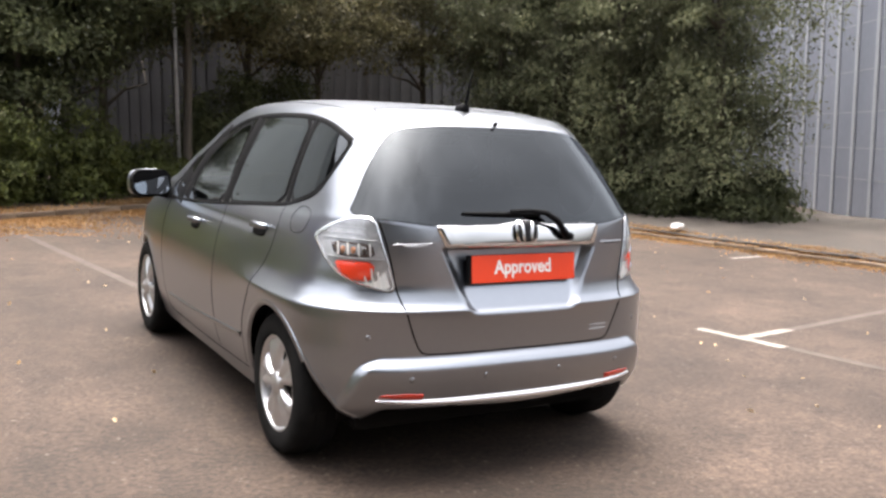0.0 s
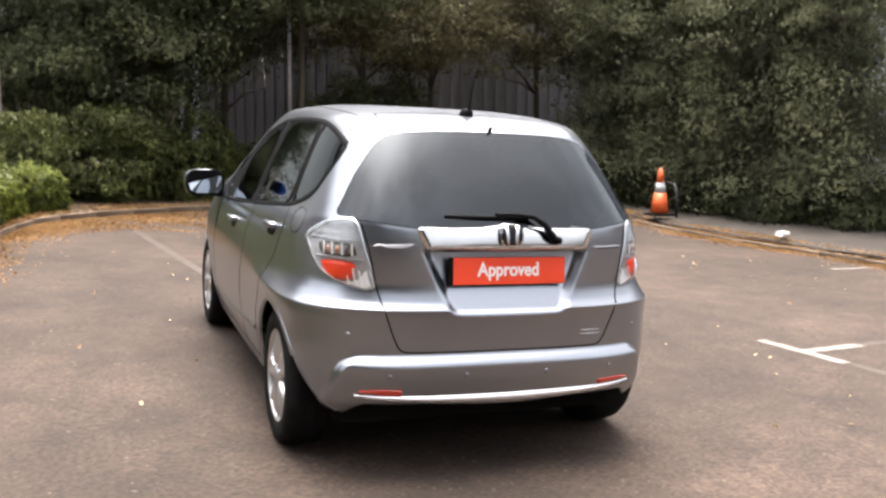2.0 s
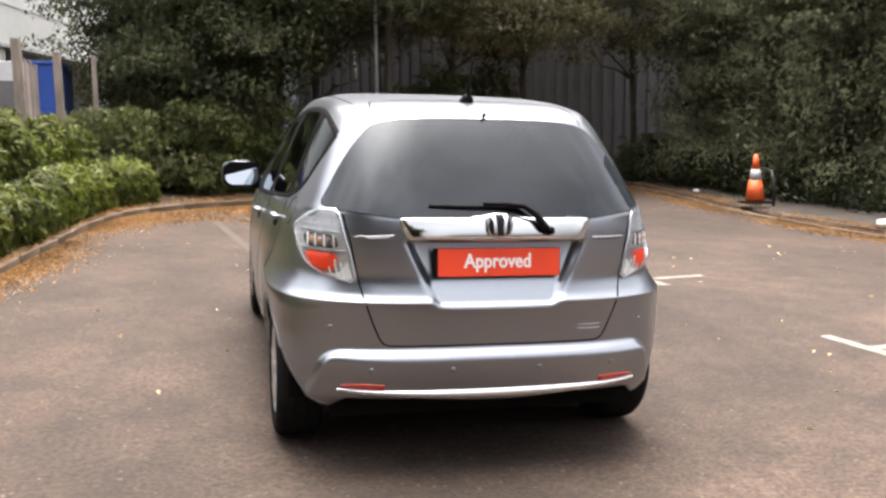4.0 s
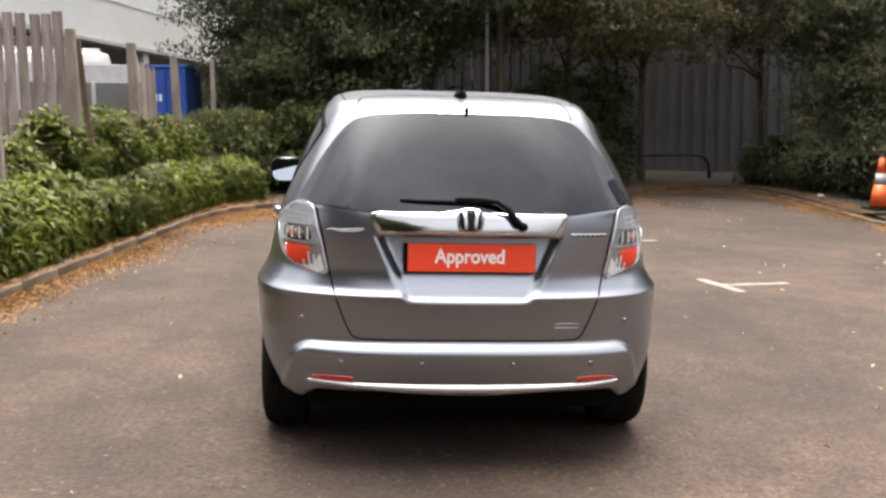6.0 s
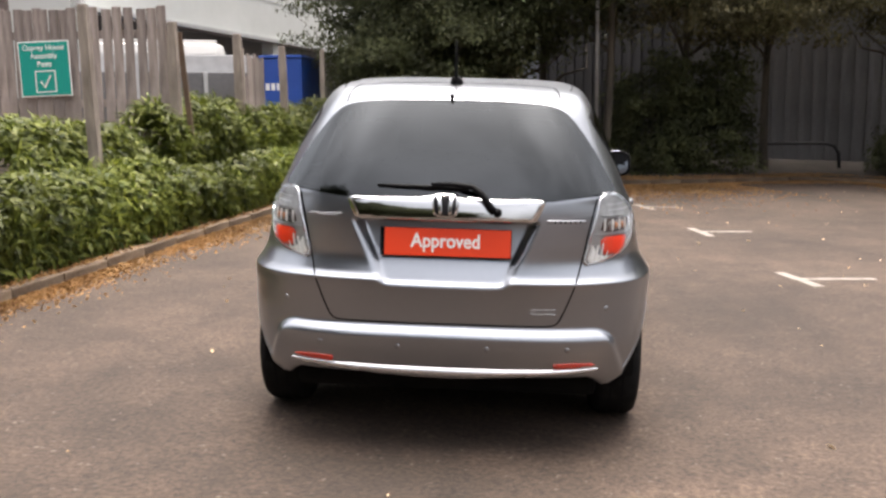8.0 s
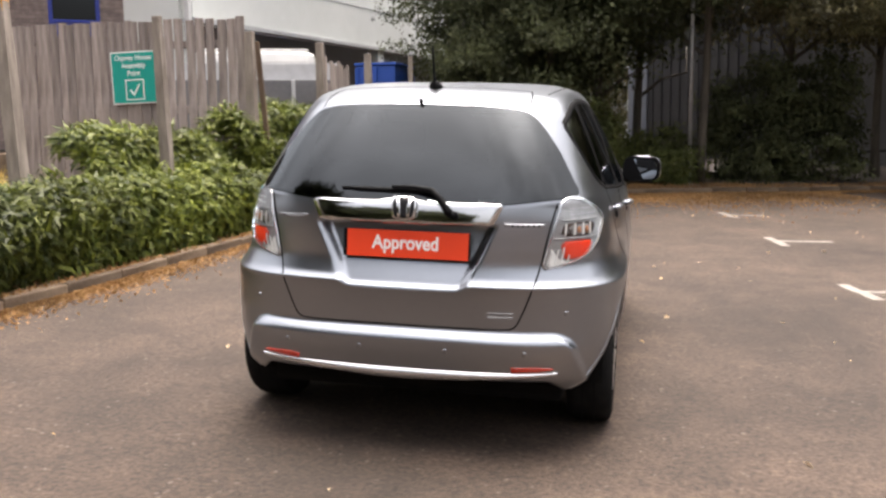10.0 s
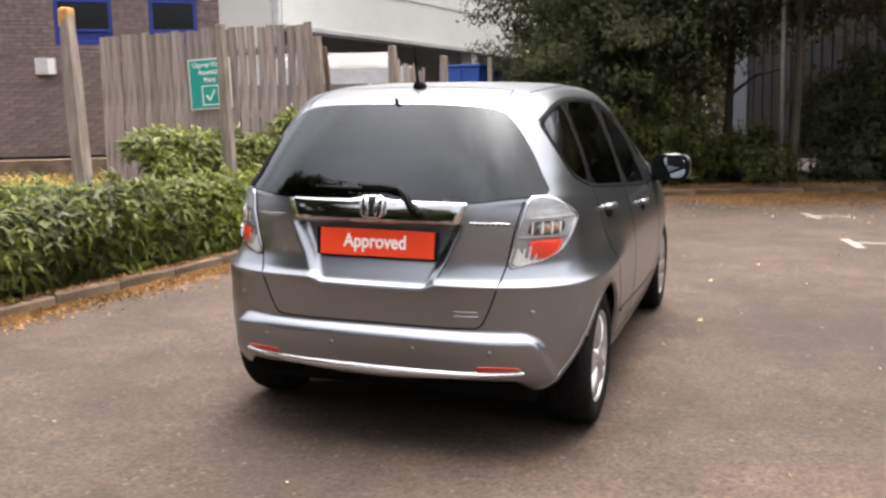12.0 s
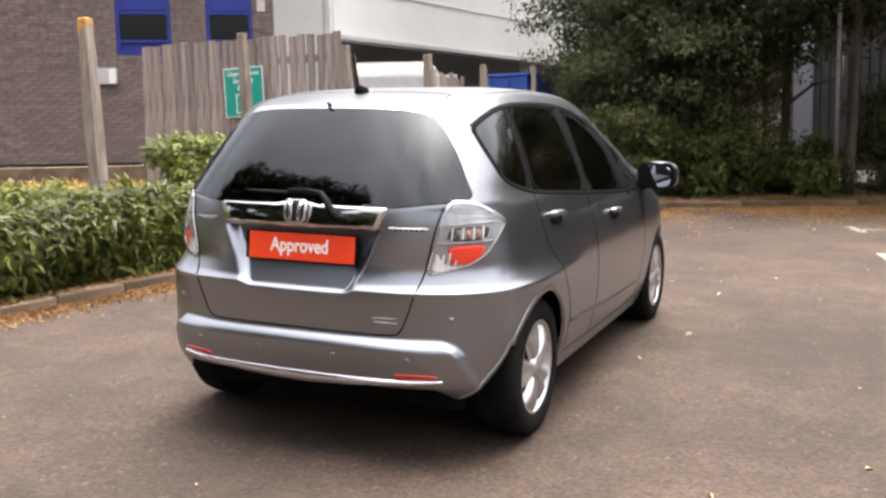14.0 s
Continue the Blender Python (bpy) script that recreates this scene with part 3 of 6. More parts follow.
# the flared rear shoulder that runs from the lamp over the wheel
flare = np.exp(-((Z_ - 0.70) / 0.06) ** 2) * np.exp(-((Y_ + 0.05) / 0.45) ** 2)
body_v[..., 0] += np.sign(X_) * 0.012 * flare * (np.abs(X_) > 0.3)
# the bumper's lower edge, lower at the corners
edge_z = 0.318 - 0.060 * smooth01((np.abs(X_) - 0.58) / 0.10)
body_v[..., 2] = np.where(Y_ < -0.18, np.maximum(Z_, edge_z), Z_)
R_, C_ = body_v.shape[:2]
verts = body_v.reshape(-1, 3)
quads = np.array([(j * C_ + i, j * C_ + (i + 1) % C_, (j + 1) * C_ + (i + 1) % C_, (j + 1) * C_ + i) for j in range(R_ - 1) for i in range(C_)], np.int32)
SHELL = BVHTree.FromPolygons([tuple(v) for v in verts], [tuple(q) for q in quads])
tmp = np_mesh("tmp", verts, quads, M_PAINT, True)
vn = np.zeros(len(verts) * 3, np.float32)
tmp.vertices.foreach_get("normal", vn)
vn = vn.reshape(-1, 3)
bpy.data.meshes.remove(tmp)
cen = verts[quads].mean(1)


def inside(poly, a_, b_):
    """Which points lie inside a polygon."""
    poly = np.asarray(poly, float)
    hit = np.zeros(len(a_), bool)
    for (x0, y0), (x1, y1) in zip(poly, np.roll(poly, -1, 0)):
        cond = (y0 > b_) != (y1 > b_)
        hit ^= cond & (a_ < (x1 - x0) * (b_ - y0) / (y1 - y0 + 1e-12) + x0)
    return hit


def rounded(pts, n_=2, k=120):
    """A closed outline with its corners cut round, evenly pointed."""
    p = np.array(pts, float)
    for _ in range(n_):
        q = np.roll(p, -1, 0)
        p = np.stack([0.8 * p + 0.2 * q, 0.2 * p + 0.8 * q], 1).reshape(-1, 2)
    c = np.vstack([p, p[:1]])
    return evenly(c, k + 1)[:-1]


def mirrored(pts):
    """A closed outline from its right half, given from the top middle to the bottom middle."""
    return list(pts) + [(-x, z) for x, z in reversed(pts) if x > 1e-6]


DIAG = math.sqrt(0.5)


def project(kind, side_, a_, b_, off):
    """The place on the car's skin that shows at (a, b) from the rear, the side, a rear corner or above."""
    if kind == "rear":
        o, d = Vector((a_, -2, b_)), Vector((0, 1, 0))
    elif kind == "side":
        o, d = Vector((side_ * 2, a_, b_)), Vector((-side_, 0, 0))
    elif kind == "corner":
        o, d = Vector((side_ * DIAG * (a_ + 2), DIAG * (a_ - 2), b_)), Vector((-side_ * DIAG, DIAG, 0))
    else:
        o, d = Vector((a_, b_, 3)), Vector((0, 0, -1))
    p, nrm, _, _ = SHELL.ray_cast(o, d)
    if p is None:
        p, nrm, _, _ = SHELL.find_nearest(o + d * 1.4)
    if nrm.dot(d) > 0:
        nrm = -nrm
    return p + nrm * off, nrm


def patch(name, outline, kind, side_, off, mat, parent, label="", rings=10, skirt=0.006, dome=0.0, smooth=True, lean=0.0):
    """A panel that follows the car's skin inside an outline, off metres proud of it; lean tips its face upwards."""
    out_ = np.asarray(outline, float)
    c = out_.mean(0)
    bm = bmesh.new()
    grid, k = [], len(out_)
    edge = [bm.verts.new(project(kind, side_, a_, b_, off - skirt)[0]) for a_, b_ in out_] if skirt else []
    if skirt:
        grid.append(edge)
    for s in np.linspace(1, 0.08, rings):
        grid.append([bm.verts.new(project(kind, side_, *(c + (p - c) * s), off + dome * (1 - s ** 4) - lean * s * (p[1] - c[1]))[0]) for p in out_])
    mid = bm.verts.new(project(kind, side_, *c, off + dome)[0])
    for a_, b_ in zip(grid, grid[1:]):
        for i in range(k):
            bm.faces.new((a_[i], a_[(i + 1) % k], b_[(i + 1) % k], b_[i]))
    for i in range(k):
        bm.faces.new((grid[-1][i], grid[-1][(i + 1) % k], mid))
    bmesh.ops.recalc_face_normals(bm, faces=bm.faces)
    return part(name, bm, mat, parent, label, smooth)


def ribbon(name, pts, kind, side_, width, off, mat, parent, label="", depth=0.003, tilt=0.0, thin=0.0):
    """A narrow strip that follows the car's skin along a line."""
    p = np.array(pts, float)
    if len(p) > 2:
        ext = np.vstack([2 * p[0] - p[1], p, 2 * p[-1] - p[-2]])
        q = []
        for i in range(len(p) - 1):
            a_, b_, c_, d_ = ext[i:i + 4]
            for t in np.linspace(0, 1, 10, endpoint=False):
                q.append(0.5 * ((2 * b_) + (c_ - a_) * t + (2 * a_ - 5 * b_ + 4 * c_ - d_) * t * t + (3 * b_ - a_ - 3 * c_ + d_) * t ** 3))
        p = np.array(q + [p[-1]])
    L = np.linalg.norm(np.diff(p, axis=0), axis=1).sum()
    p = evenly(p, max(6, int(L / 0.02)))
    d = np.gradient(p, axis=0)
    nn = np.stack([-d[:, 1], d[:, 0]], 1) / (np.linalg.norm(d, axis=1)[:, None] + 1e-9)
    bm = bmesh.new()
    rows_ = []
    for (a_, n2), u in zip(zip(p, nn), np.linspace(-1, 1, len(p))):
        rows_.append([bm.verts.new(project(kind, side_, *(a_ + n2 * width * k * f), o)[0]) for k in [1 - thin * abs(u) ** 1.6] for f, o in ((-0.5, off * k + tilt * k - depth), (-0.4, off * k + tilt * k), (0.4, off * k), (0.5, off * k - depth))])
    for a_, b_ in zip(rows_, rows_[1:]):
        for i in range(3):
            bm.faces.new((a_[i], a_[i + 1], b_[i + 1], b_[i]))
    bmesh.ops.recalc_face_normals(bm, faces=bm.faces)
    return part(name, bm, mat, parent, label, True)


# outlines of the glass, from the rear (x, z) and from the side (y, z)
REAR_GLASS = rounded(mirrored([(0.0, 1.416), (0.24, 1.414), (0.385, 1.404), (0.468, 1.381), (0.528, 1.315), (0.591, 1.227), (0.648, 1.126), (0.688, 1.056), (0.548, 1.046), (0.40, 1.028), (0.2, 1.021), (0.0, 1.021)]), 2, 280)
QUARTER = rounded([(-0.166, 1.331), (-0.07, 1.367), (0.03, 1.393), (0.138, 1.413), (0.118, 1.25), (0.08, 1.074), (-0.06, 1.108), (-0.13, 1.148), (-0.152, 1.2), (-0.164, 1.27)], 1, 90)
REAR_DOOR = rounded([(0.222, 1.420), (0.5, 1.426), (0.785, 1.415), (0.82, 1.2), (0.845, 1.010), (0.5, 1.034), (0.165, 1.060), (0.195, 1.24)], 1, 90)
FRONT_DOOR = rounded([(0.955, 1.392), (1.12, 1.362), (1.30, 1.290), (1.45, 1.20), (1.50, 1.1), (1.49, 0.972), (1.2, 0.986), (0.95, 1.003), (0.945, 1.2)], 1, 90)

# the skin, with openings for glass and wheels, sorted into panels
gone = np.zeros(len(quads), bool)
rearward, flank_ = cen[:, 1] < -0.22, np.abs(cen[:, 0]) > 0.42


def shrunk(o, s):
    c = o.mean(0)
    return c + (o - c) * s


def inset(o, d):
    """An outline moved inwards by d."""
    o = np.asarray(o, float)
    t = np.roll(o, -1, 0) - np.roll(o, 1, 0)
    t /= np.linalg.norm(t, axis=1)[:, None] + 1e-9
    turn = np.sign(np.sum(o[:, 0] * np.roll(o[:, 1], -1) - o[:, 1] * np.roll(o[:, 0], -1)))
    return o + turn * d * np.stack([-t[:, 1], t[:, 0]], 1)


gone |= (cen[:, 1] < -0.18) & (cen[:, 2] < 0.3185 - 0.060 * smooth01((np.abs(cen[:, 0]) - 0.58) / 0.10))
gone |= rearward & inside(inset(REAR_GLASS, 0.004), cen[:, 0], cen[:, 2])
for o in (QUARTER, REAR_DOOR, FRONT_DOOR):
    gone |= flank_ & inside(inset(o, 0.012), cen[:, 1], cen[:, 2])
for wy in (0.0, 2.5):
    gone |= (np.abs(cen[:, 0]) > 0.45) & (np.hypot(cen[:, 1] - wy, cen[:, 2] - 0.305) < 0.338)
# the flank is cut back behind the rear wheel
gone |= (np.abs(cen[:, 0]) > 0.45) & (cen[:, 2] < 0.47) & (cen[:, 1] < -0.1) & (cen[:, 1] > -0.325 - (0.47 - cen[:, 2]) * 0.75)
TAILGATE = [(0.0, 1.45), (0.46, 1.42), (0.70, 1.065), (0.625, 1.06), (0.545, 0.77), (0.47, 0.57), (0.42, 0.526), (0.0, 0.526)]
tail_in = (cen[:, 1] < -0.25) & inside(mirrored(TAILGATE), cen[:, 0], cen[:, 2])
bump_in = (cen[:, 2] < 0.524) & (cen[:, 1] < -0.30)
door_r = flank_ & (cen[:, 1] > 0.36) & (cen[:, 1] < 0.87) & (cen[:, 2] < 1.05) & (cen[:, 2] > 0.27)
door_f = flank_ & (cen[:, 1] >= 0.87) & (cen[:, 1] < 1.92) & (cen[:, 2] < 1.02) & (cen[:, 2] > 0.27)
DLO = [(1.78, 0.95), (1.4, 0.956), (0.9, 0.990), (0.35, 1.034), (0.18, 1.048), (0.07, 1.064), (-0.08, 1.101), (-0.14, 1.139), (-0.162, 1.2), (-0.175, 1.27), (-0.174, 1.332), (-0.07, 1.376), (0.07, 1.411), (0.26, 1.433), (0.55, 1.439), (0.93, 1.426), (1.2, 1.383), (1.45, 1.30), (1.68, 1.195), (1.82, 1.09)]
surround = flank_ & inside(DLO, cen[:, 1], cen[:, 2])
door_r, door_f = door_r & ~surround, door_f & ~surround
rest = ~(tail_in | bump_in | door_r | door_f | surround)


def panel(name, mask, label="", mat=M_PAINT):
    fs = quads[mask & ~gone]
    used, inv = np.unique(fs, return_inverse=True)
    me = np_mesh(name, verts[used], inv.reshape(fs.shape), mat, True)
    me.normals_split_custom_set_from_vertices([tuple(v) for v in vn[used]])
    return part(name, me, None, car, label)


panel("body_shell", rest)
tailgate = panel("tailgate", tail_in)
bumper = panel("rear_bumper", bump_in)
for s_, sg in (("r", 1), ("l", -1)):
    right_ = cen[:, 0] * sg > 0
    panel("rear_door", door_r & right_)
    panel("front_door", door_f & right_)
    panel("window_surround", surround & right_, "black surround", M_GLOSSBLACK)

# glass
rear_glass = patch("rear_window", inset(REAR_GLASS, 0.001), "rear", 1, 0.0045, M_GLASS_DARK, car, "dark privacy glass reflecting the sky", rings=22, skirt=0.0)

rear_glass = rear_glass.data
gco = np.zeros(len(rear_glass.vertices) * 3)
rear_glass.vertices.foreach_get("co", gco)
gco = gco.reshape(-1, 3)
gx_, gz_ = gco[:, 0], (gco[:, 2] - 1.2) / 0.2
basis = np.stack([gx_ ** a_ * gz_ ** b_ for a_ in (0, 2, 4, 6) for b_ in range(3)], 1)
gco[:, 1] = basis @ np.linalg.lstsq(basis, gco[:, 1], rcond=None)[0]
# the pane bows outwards a little
gco[:, 1] -= 0.006 * np.clip(1 - ((gco[:, 2] - 1.215) / 0.2) ** 2, 0, 1) * np.clip(1 - (gx_ / 0.66) ** 4, 0, 1)
rear_glass.vertices.foreach_set("co", gco.ravel())


def frit(name, inner, outer, kind, side_, off, mat, parent):
    """The dark band round the edge of a pane, behind its glass."""
    bm = bmesh.new()
    outer, inner = np.asarray(outer), np.asarray(inner)
    rows_ = [[bm.verts.new(project(kind, side_, *(p + (q - p) * f), off)[0]) for p, q in zip(outer, inner)] for f in np.linspace(0, 1, 9)]
    k = len(outer)
    for a_, b_ in zip(rows_, rows_[1:]):
        for i in range(k):
            bm.faces.new((a_[i], a_[(i + 1) % k], b_[(i + 1) % k], b_[i]))
    bmesh.ops.recalc_face_normals(bm, faces=bm.faces)
    return part(name, bm, mat, parent, "", True)


frit("window_edge", inset(REAR_GLASS, 0.018), inset(REAR_GLASS, -0.002), "rear", 1, 0.0015, M_BLACK, car)
for sg in (1, -1):
    # black surround, split round the three panes
    for o, mt, nm, lb in ((QUARTER, M_GLASS_DARK, "quarter_window", "dark glass"), (REAR_DOOR, M_GLASS_DARK, "rear_door_window", "dark glass"), (FRONT_DOOR, M_GLASS_FRONT, "front_door_window", "clear glass")):
        patch(nm, o, "side", sg, 0.004, mt, car, lb, rings=10, skirt=0.0)
        frit("window_edge", inset(o, 0.03), inset(o, -0.018), "side", sg, 0.0014, M_BLACK, car)
    ribbon("roof_trim", [(-0.17, 1.338), (-0.07, 1.375), (0.07, 1.410), (0.26, 1.432), (0.55, 1.438), (0.93, 1.425), (1.2, 1.382), (1.45, 1.30), (1.68, 1.195), (1.86, 1.08), (1.96, 0.99)], "side", sg, 0.026, 0.0022, M_BLACK, car)
    ribbon("belt_trim", [(1.96, 0.935), (1.4, 0.958), (0.9, 0.992), (0.35, 1.036), (0.18, 1.050), (0.07, 1.066), (-0.08, 1.103), (-0.14, 1.141), (-0.163, 1.2), (-0.176, 1.27), (-0.175, 1.33)], "side", sg, 0.018, 0.0022, M_BLACK, car)
    ribbon("pillar_trim", [(0.868, 1.418), (0.888, 1.2), (0.90, 1.0)], "side", sg, 0.13, 0.0024, M_BLACK, car)
    ribbon("pillar_trim", [(0.176, 1.418), (0.152, 1.25), (0.118, 1.066)], "side", sg, 0.04, 0.0024, M_BLACK, car)
    ribbon("pillar_trim", [(1.30, 1.335), (1.48, 1.245), (1.60, 1.10), (1.62, 0.96)], "side", sg, 0.13, 0.0024, M_BLACK, car)
    ribbon("pillar_trim", [(1.68, 1.14), (1.76, 1.05), (1.80, 0.95)], "side", sg, 0.22, 0.0026, M_BLACK, car)
    # shut lines of the doors and the flap
    ribbon("shut_line", [(0.118, 1.048), (0.122, 0.94), (0.15, 0.84), (0.25, 0.70), (0.38, 0.50), (0.40, 0.30)], "side", sg, 0.004, 0.0012, M_BLACK, car)
    ribbon("shut_line", [(0.85, 1.0), (0.862, 0.8), (0.86, 0.5), (0.84, 0.28)], "side", sg, 0.004, 0.0012, M_BLACK, car)
    ribbon("shut_line", [(1.92, 0.98), (1.98, 0.8), (1.96, 0.5), (1.90, 0.28)], "side", sg, 0.004, 0.0012, M_BLACK, car)
    ribbon("shut_line", [(0.40, 0.275), (1.1, 0.268), (1.90, 0.275)], "side", sg, 0.006, 0.0012, M_BLACK, car)
    ribbon("side_moulding", [(0.43, 0.428), (0.86, 0.405), (1.3, 0.383), (1.85, 0.37)], "side", sg, 0.022, 0.007, M_PAINT, car, depth=0.009)
    # wheel-arch lips and housings
    for wy in (0.0, 2.5):
        ring = [(wy + 0.349 * math.cos(t), 0.305 + 0.349 * math.sin(t)) for t in np.linspace(-0.22, math.pi + 0.10 if wy else math.pi - 0.5, 40)]
        ribbon("wheel_arch", ring, "side", sg, 0.031, 0.0016, M_PAINT, car, depth=0.014)
        if not wy:
            ribbon("arch_edge", [(-0.318, 0.49), (-0.345, 0.44), (-0.41, 0.352), (-0.470, 0.275)], "side", sg, 0.026, 0.0016, M_PAINT, car, depth=0.014)
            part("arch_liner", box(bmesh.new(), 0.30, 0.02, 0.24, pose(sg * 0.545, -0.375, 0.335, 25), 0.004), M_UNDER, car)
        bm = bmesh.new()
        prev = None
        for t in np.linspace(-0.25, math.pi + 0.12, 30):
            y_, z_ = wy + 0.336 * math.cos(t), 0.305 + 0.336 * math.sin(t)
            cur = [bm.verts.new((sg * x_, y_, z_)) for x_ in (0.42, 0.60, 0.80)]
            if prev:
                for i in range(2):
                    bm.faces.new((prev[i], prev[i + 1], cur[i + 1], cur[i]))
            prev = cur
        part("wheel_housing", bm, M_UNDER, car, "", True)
ribbon("fuel_flap_line", [(-0.10, 1.065), (-0.155, 1.045), (-0.16, 1.0), (-0.13, 0.965), (-0.05, 0.958), (-0.005, 0.985), (-0.005, 1.03), (-0.04, 1.06), (-0.10, 1.065)], "side", -1, 0.003, 0.0012, M_BLACK, car)
# seams of the roof's rear lip
for sg in (1, -1):
    ribbon("roof_seam", [(sg * 0.452, -0.255), (sg * 0.448, -0.14), (sg * 0.43, -0.02)], "top", 1, 0.008, 0.0012, M_BLACK, car)
ribbon("roof_seam", [(-0.43, -0.02), (-0.2, -0.008), (0.0, -0.004), (0.2, -0.008), (0.43, -0.02)], "top", 1, 0.005, 0.0012, M_BLACK, car)
# roof ditches
for sg in (1, -1):
    ribbon("roof_ditch", [(sg * 0.504, -0.03), (sg * 0.525, 0.2), (sg * 0.53, 0.6), (sg * 0.51, 1.0)], "top", 1, 0.006, 0.0012, M_BLACK, car)

# tailgate shut lines
for sg in (1, -1):
    ribbon("shut_line", [(sg * 0.606, 1.052), (sg * 0.574, 0.92), (sg * 0.543, 0.77), (sg * 0.505, 0.65), (sg * 0.47, 0.565), (sg * 0.452, 0.540), (sg * 0.42, 0.531), (sg * 0.25, 0.529), (0.0, 0.529)], "rear", 1, 0.0075, 0.0013, M_BLACK, car)

# bright strip under the bumper, reflectors and the dark apron
blade = [(-0.628, 0.356), (-0.45, 0.346), (-0.2, 0.338), (0.0, 0.335), (0.2, 0.338), (0.45, 0.346), (0.628, 0.356)]
ribbon("bumper_strip", blade, "rear", 1, 0.034, 0.006, M_SILVERTRIM, car, "bright silver strip", depth=0.02, tilt=0.018, thin=0.72)
for sg in (1, -1):
    patch("rear_reflector", rounded([(sg * 0.448, 0.360), (sg * 0.446, 0.381), (sg * 0.52, 0.384), (sg * 0.603, 0.381), (sg * 0.618, 0.373), (sg * 0.55, 0.365)], 0, 60), "rear", 1, 0.0045, M_REFRED, car, "red plastic reflector", rings=4)
# a raised rail on the bumper that hooks down at its ends
for x_, z_ in ((-0.50, 0.44), (-0.18, 0.437), (0.18, 0.437), (0.50, 0.44)):
    patch("parking_sensor", [(x_ + 0.011 * math.cos(t), z_ + 0.011 * math.sin(t)) for t in np.linspace(0, 2 * math.pi, 17)[:-1]], "rear", 1, 0.0012, M_PAINT, car, rings=3, skirt=0.002)
for x_ in (-0.655, 0.655):
    patch("parking_sensor", [(x_ + 0.010 * math.cos(t), 0.60 + 0.010 * math.sin(t)) for t in np.linspace(0, 2 * math.pi, 17)[:-1]], "rear", 1, 0.0012, M_PAINT, car, rings=3, skirt=0.002)

# chrome bar with the emblem
BAR = rounded(mirrored([(0.0, 1.058), (0.05, 1.056), (0.08, 1.042), (0.12, 1.032), (0.25, 1.030), (0.392, 1.030), (0.396, 1.026), (0.378, 0.985), (0.360, 0.950), (0.354, 0.946), (0.2, 0.944), (0.0, 0.942)]), 0, 220)
bar = patch("chrome_bar", BAR, "rear", 1, 0.006, M_CHROME, car, "mirror-bright chrome bar", rings=14, skirt=0.014, dome=0.003, lean=0.05)
EMB = rounded([(-0.05, 1.040), (0.05, 1.040), (0.052, 1.0), (0.043, 0.958), (-0.043, 0.958), (-0.052, 1.0)], 2, 60)
emblem = patch("emblem", EMB, "rear", 1, 0.028, M_CHROME, car, "plain chrome badge shape", rings=5, skirt=0.012)
patch("emblem_ground", shrunk(EMB, 0.85), "rear", 1, 0.0295, M_EMBLEM, emblem, rings=4, skirt=0.004)
for sg in (1, -1):
    patch("emblem_bar", rounded([(sg * 0.034, 1.030), (sg * 0.019, 1.030), (sg * 0.013, 1.0), (sg * 0.012, 0.967), (sg * 0.025, 0.967), (sg * 0.027, 1.0)], 1, 30), "rear", 1, 0.033, M_CHROME, emblem, rings=3, skirt=0.006)

# plain metal badge shapes and the maker's label
ribbon("badge", [(-0.560, 0.952), (-0.545, 0.950), (-0.535, 0.965), (-0.525, 0.956), (-0.49, 0.957), (-0.45, 0.960), (-0.415, 0.962)], "rear", 1, 0.008, 0.003, M_BADGE, car, "plain chrome badge shape")
ribbon("badge", [(-0.52, 0.950), (-0.47, 0.951), (-0.43, 0.954)], "rear", 1, 0.006, 0.003, M_BADGE, car)
bdg = ribbon("badge", [(0.405, 0.951), (0.48, 0.950), (0.555, 0.949)], "rear", 1, 0.013, 0.003, M_BADGE, car, "plain chrome badge strip")
for k in range(6):
    x_ = 0.43 + 0.02 * k
    ribbon("badge_bar", [(x_, 0.948), (x_ + 0.009, 0.948)], "rear", 1, 0.007, 0.0052, M_BLACK, bdg)
for z_ in (0.598, 0.581):
    ribbon("dealer_label", [(0.35, z_), (0.448, z_)], "rear", 1, 0.008, 0.001, M_GREY, car)
ribbon("window_sticker", [(0.29, 1.040), (0.36, 1.041)], "rear", 1, 0.012, 0.004, M_GREY, car)

# number plate
plate = part("number_plate", boxed(0.525, 0.012, 0.114, 0, 0, 0, 0.003), M_BLACK, car, "black-edged plate", m=pose(0.003, -0.576, 0.857, -6))
part("plate_face", boxed(0.504, 0.003, 0.110, 0.007, -0.0072, 0, 0.001), M_PLATE, plate, "orange-red face")
fc = bpy.data.curves.new("plate_text", 'FONT')
fc.body, fc.size, fc.align_x, fc.align_y, fc.extrude, fc.offset = "Approved", 0.098, 'CENTER', 'CENTER', 0.0006, 0.0022
fo = bpy.data.objects.new("plate_text", fc)
scene.collection.objects.link(fo)
fm = bpy.data.meshes.new_from_object(fo.evaluated_get(bpy.context.evaluated_depsgraph_get()))
bpy.data.objects.remove(fo)
fm.materials.clear()
fm.materials.append(M_WHITE)
part("plate_text", fm, None, plate, "white lettering", m=pose(0.0, -0.0092, 0.004, 90) @ Matrix.Diagonal((0.70, 0.80, 1, 1)))

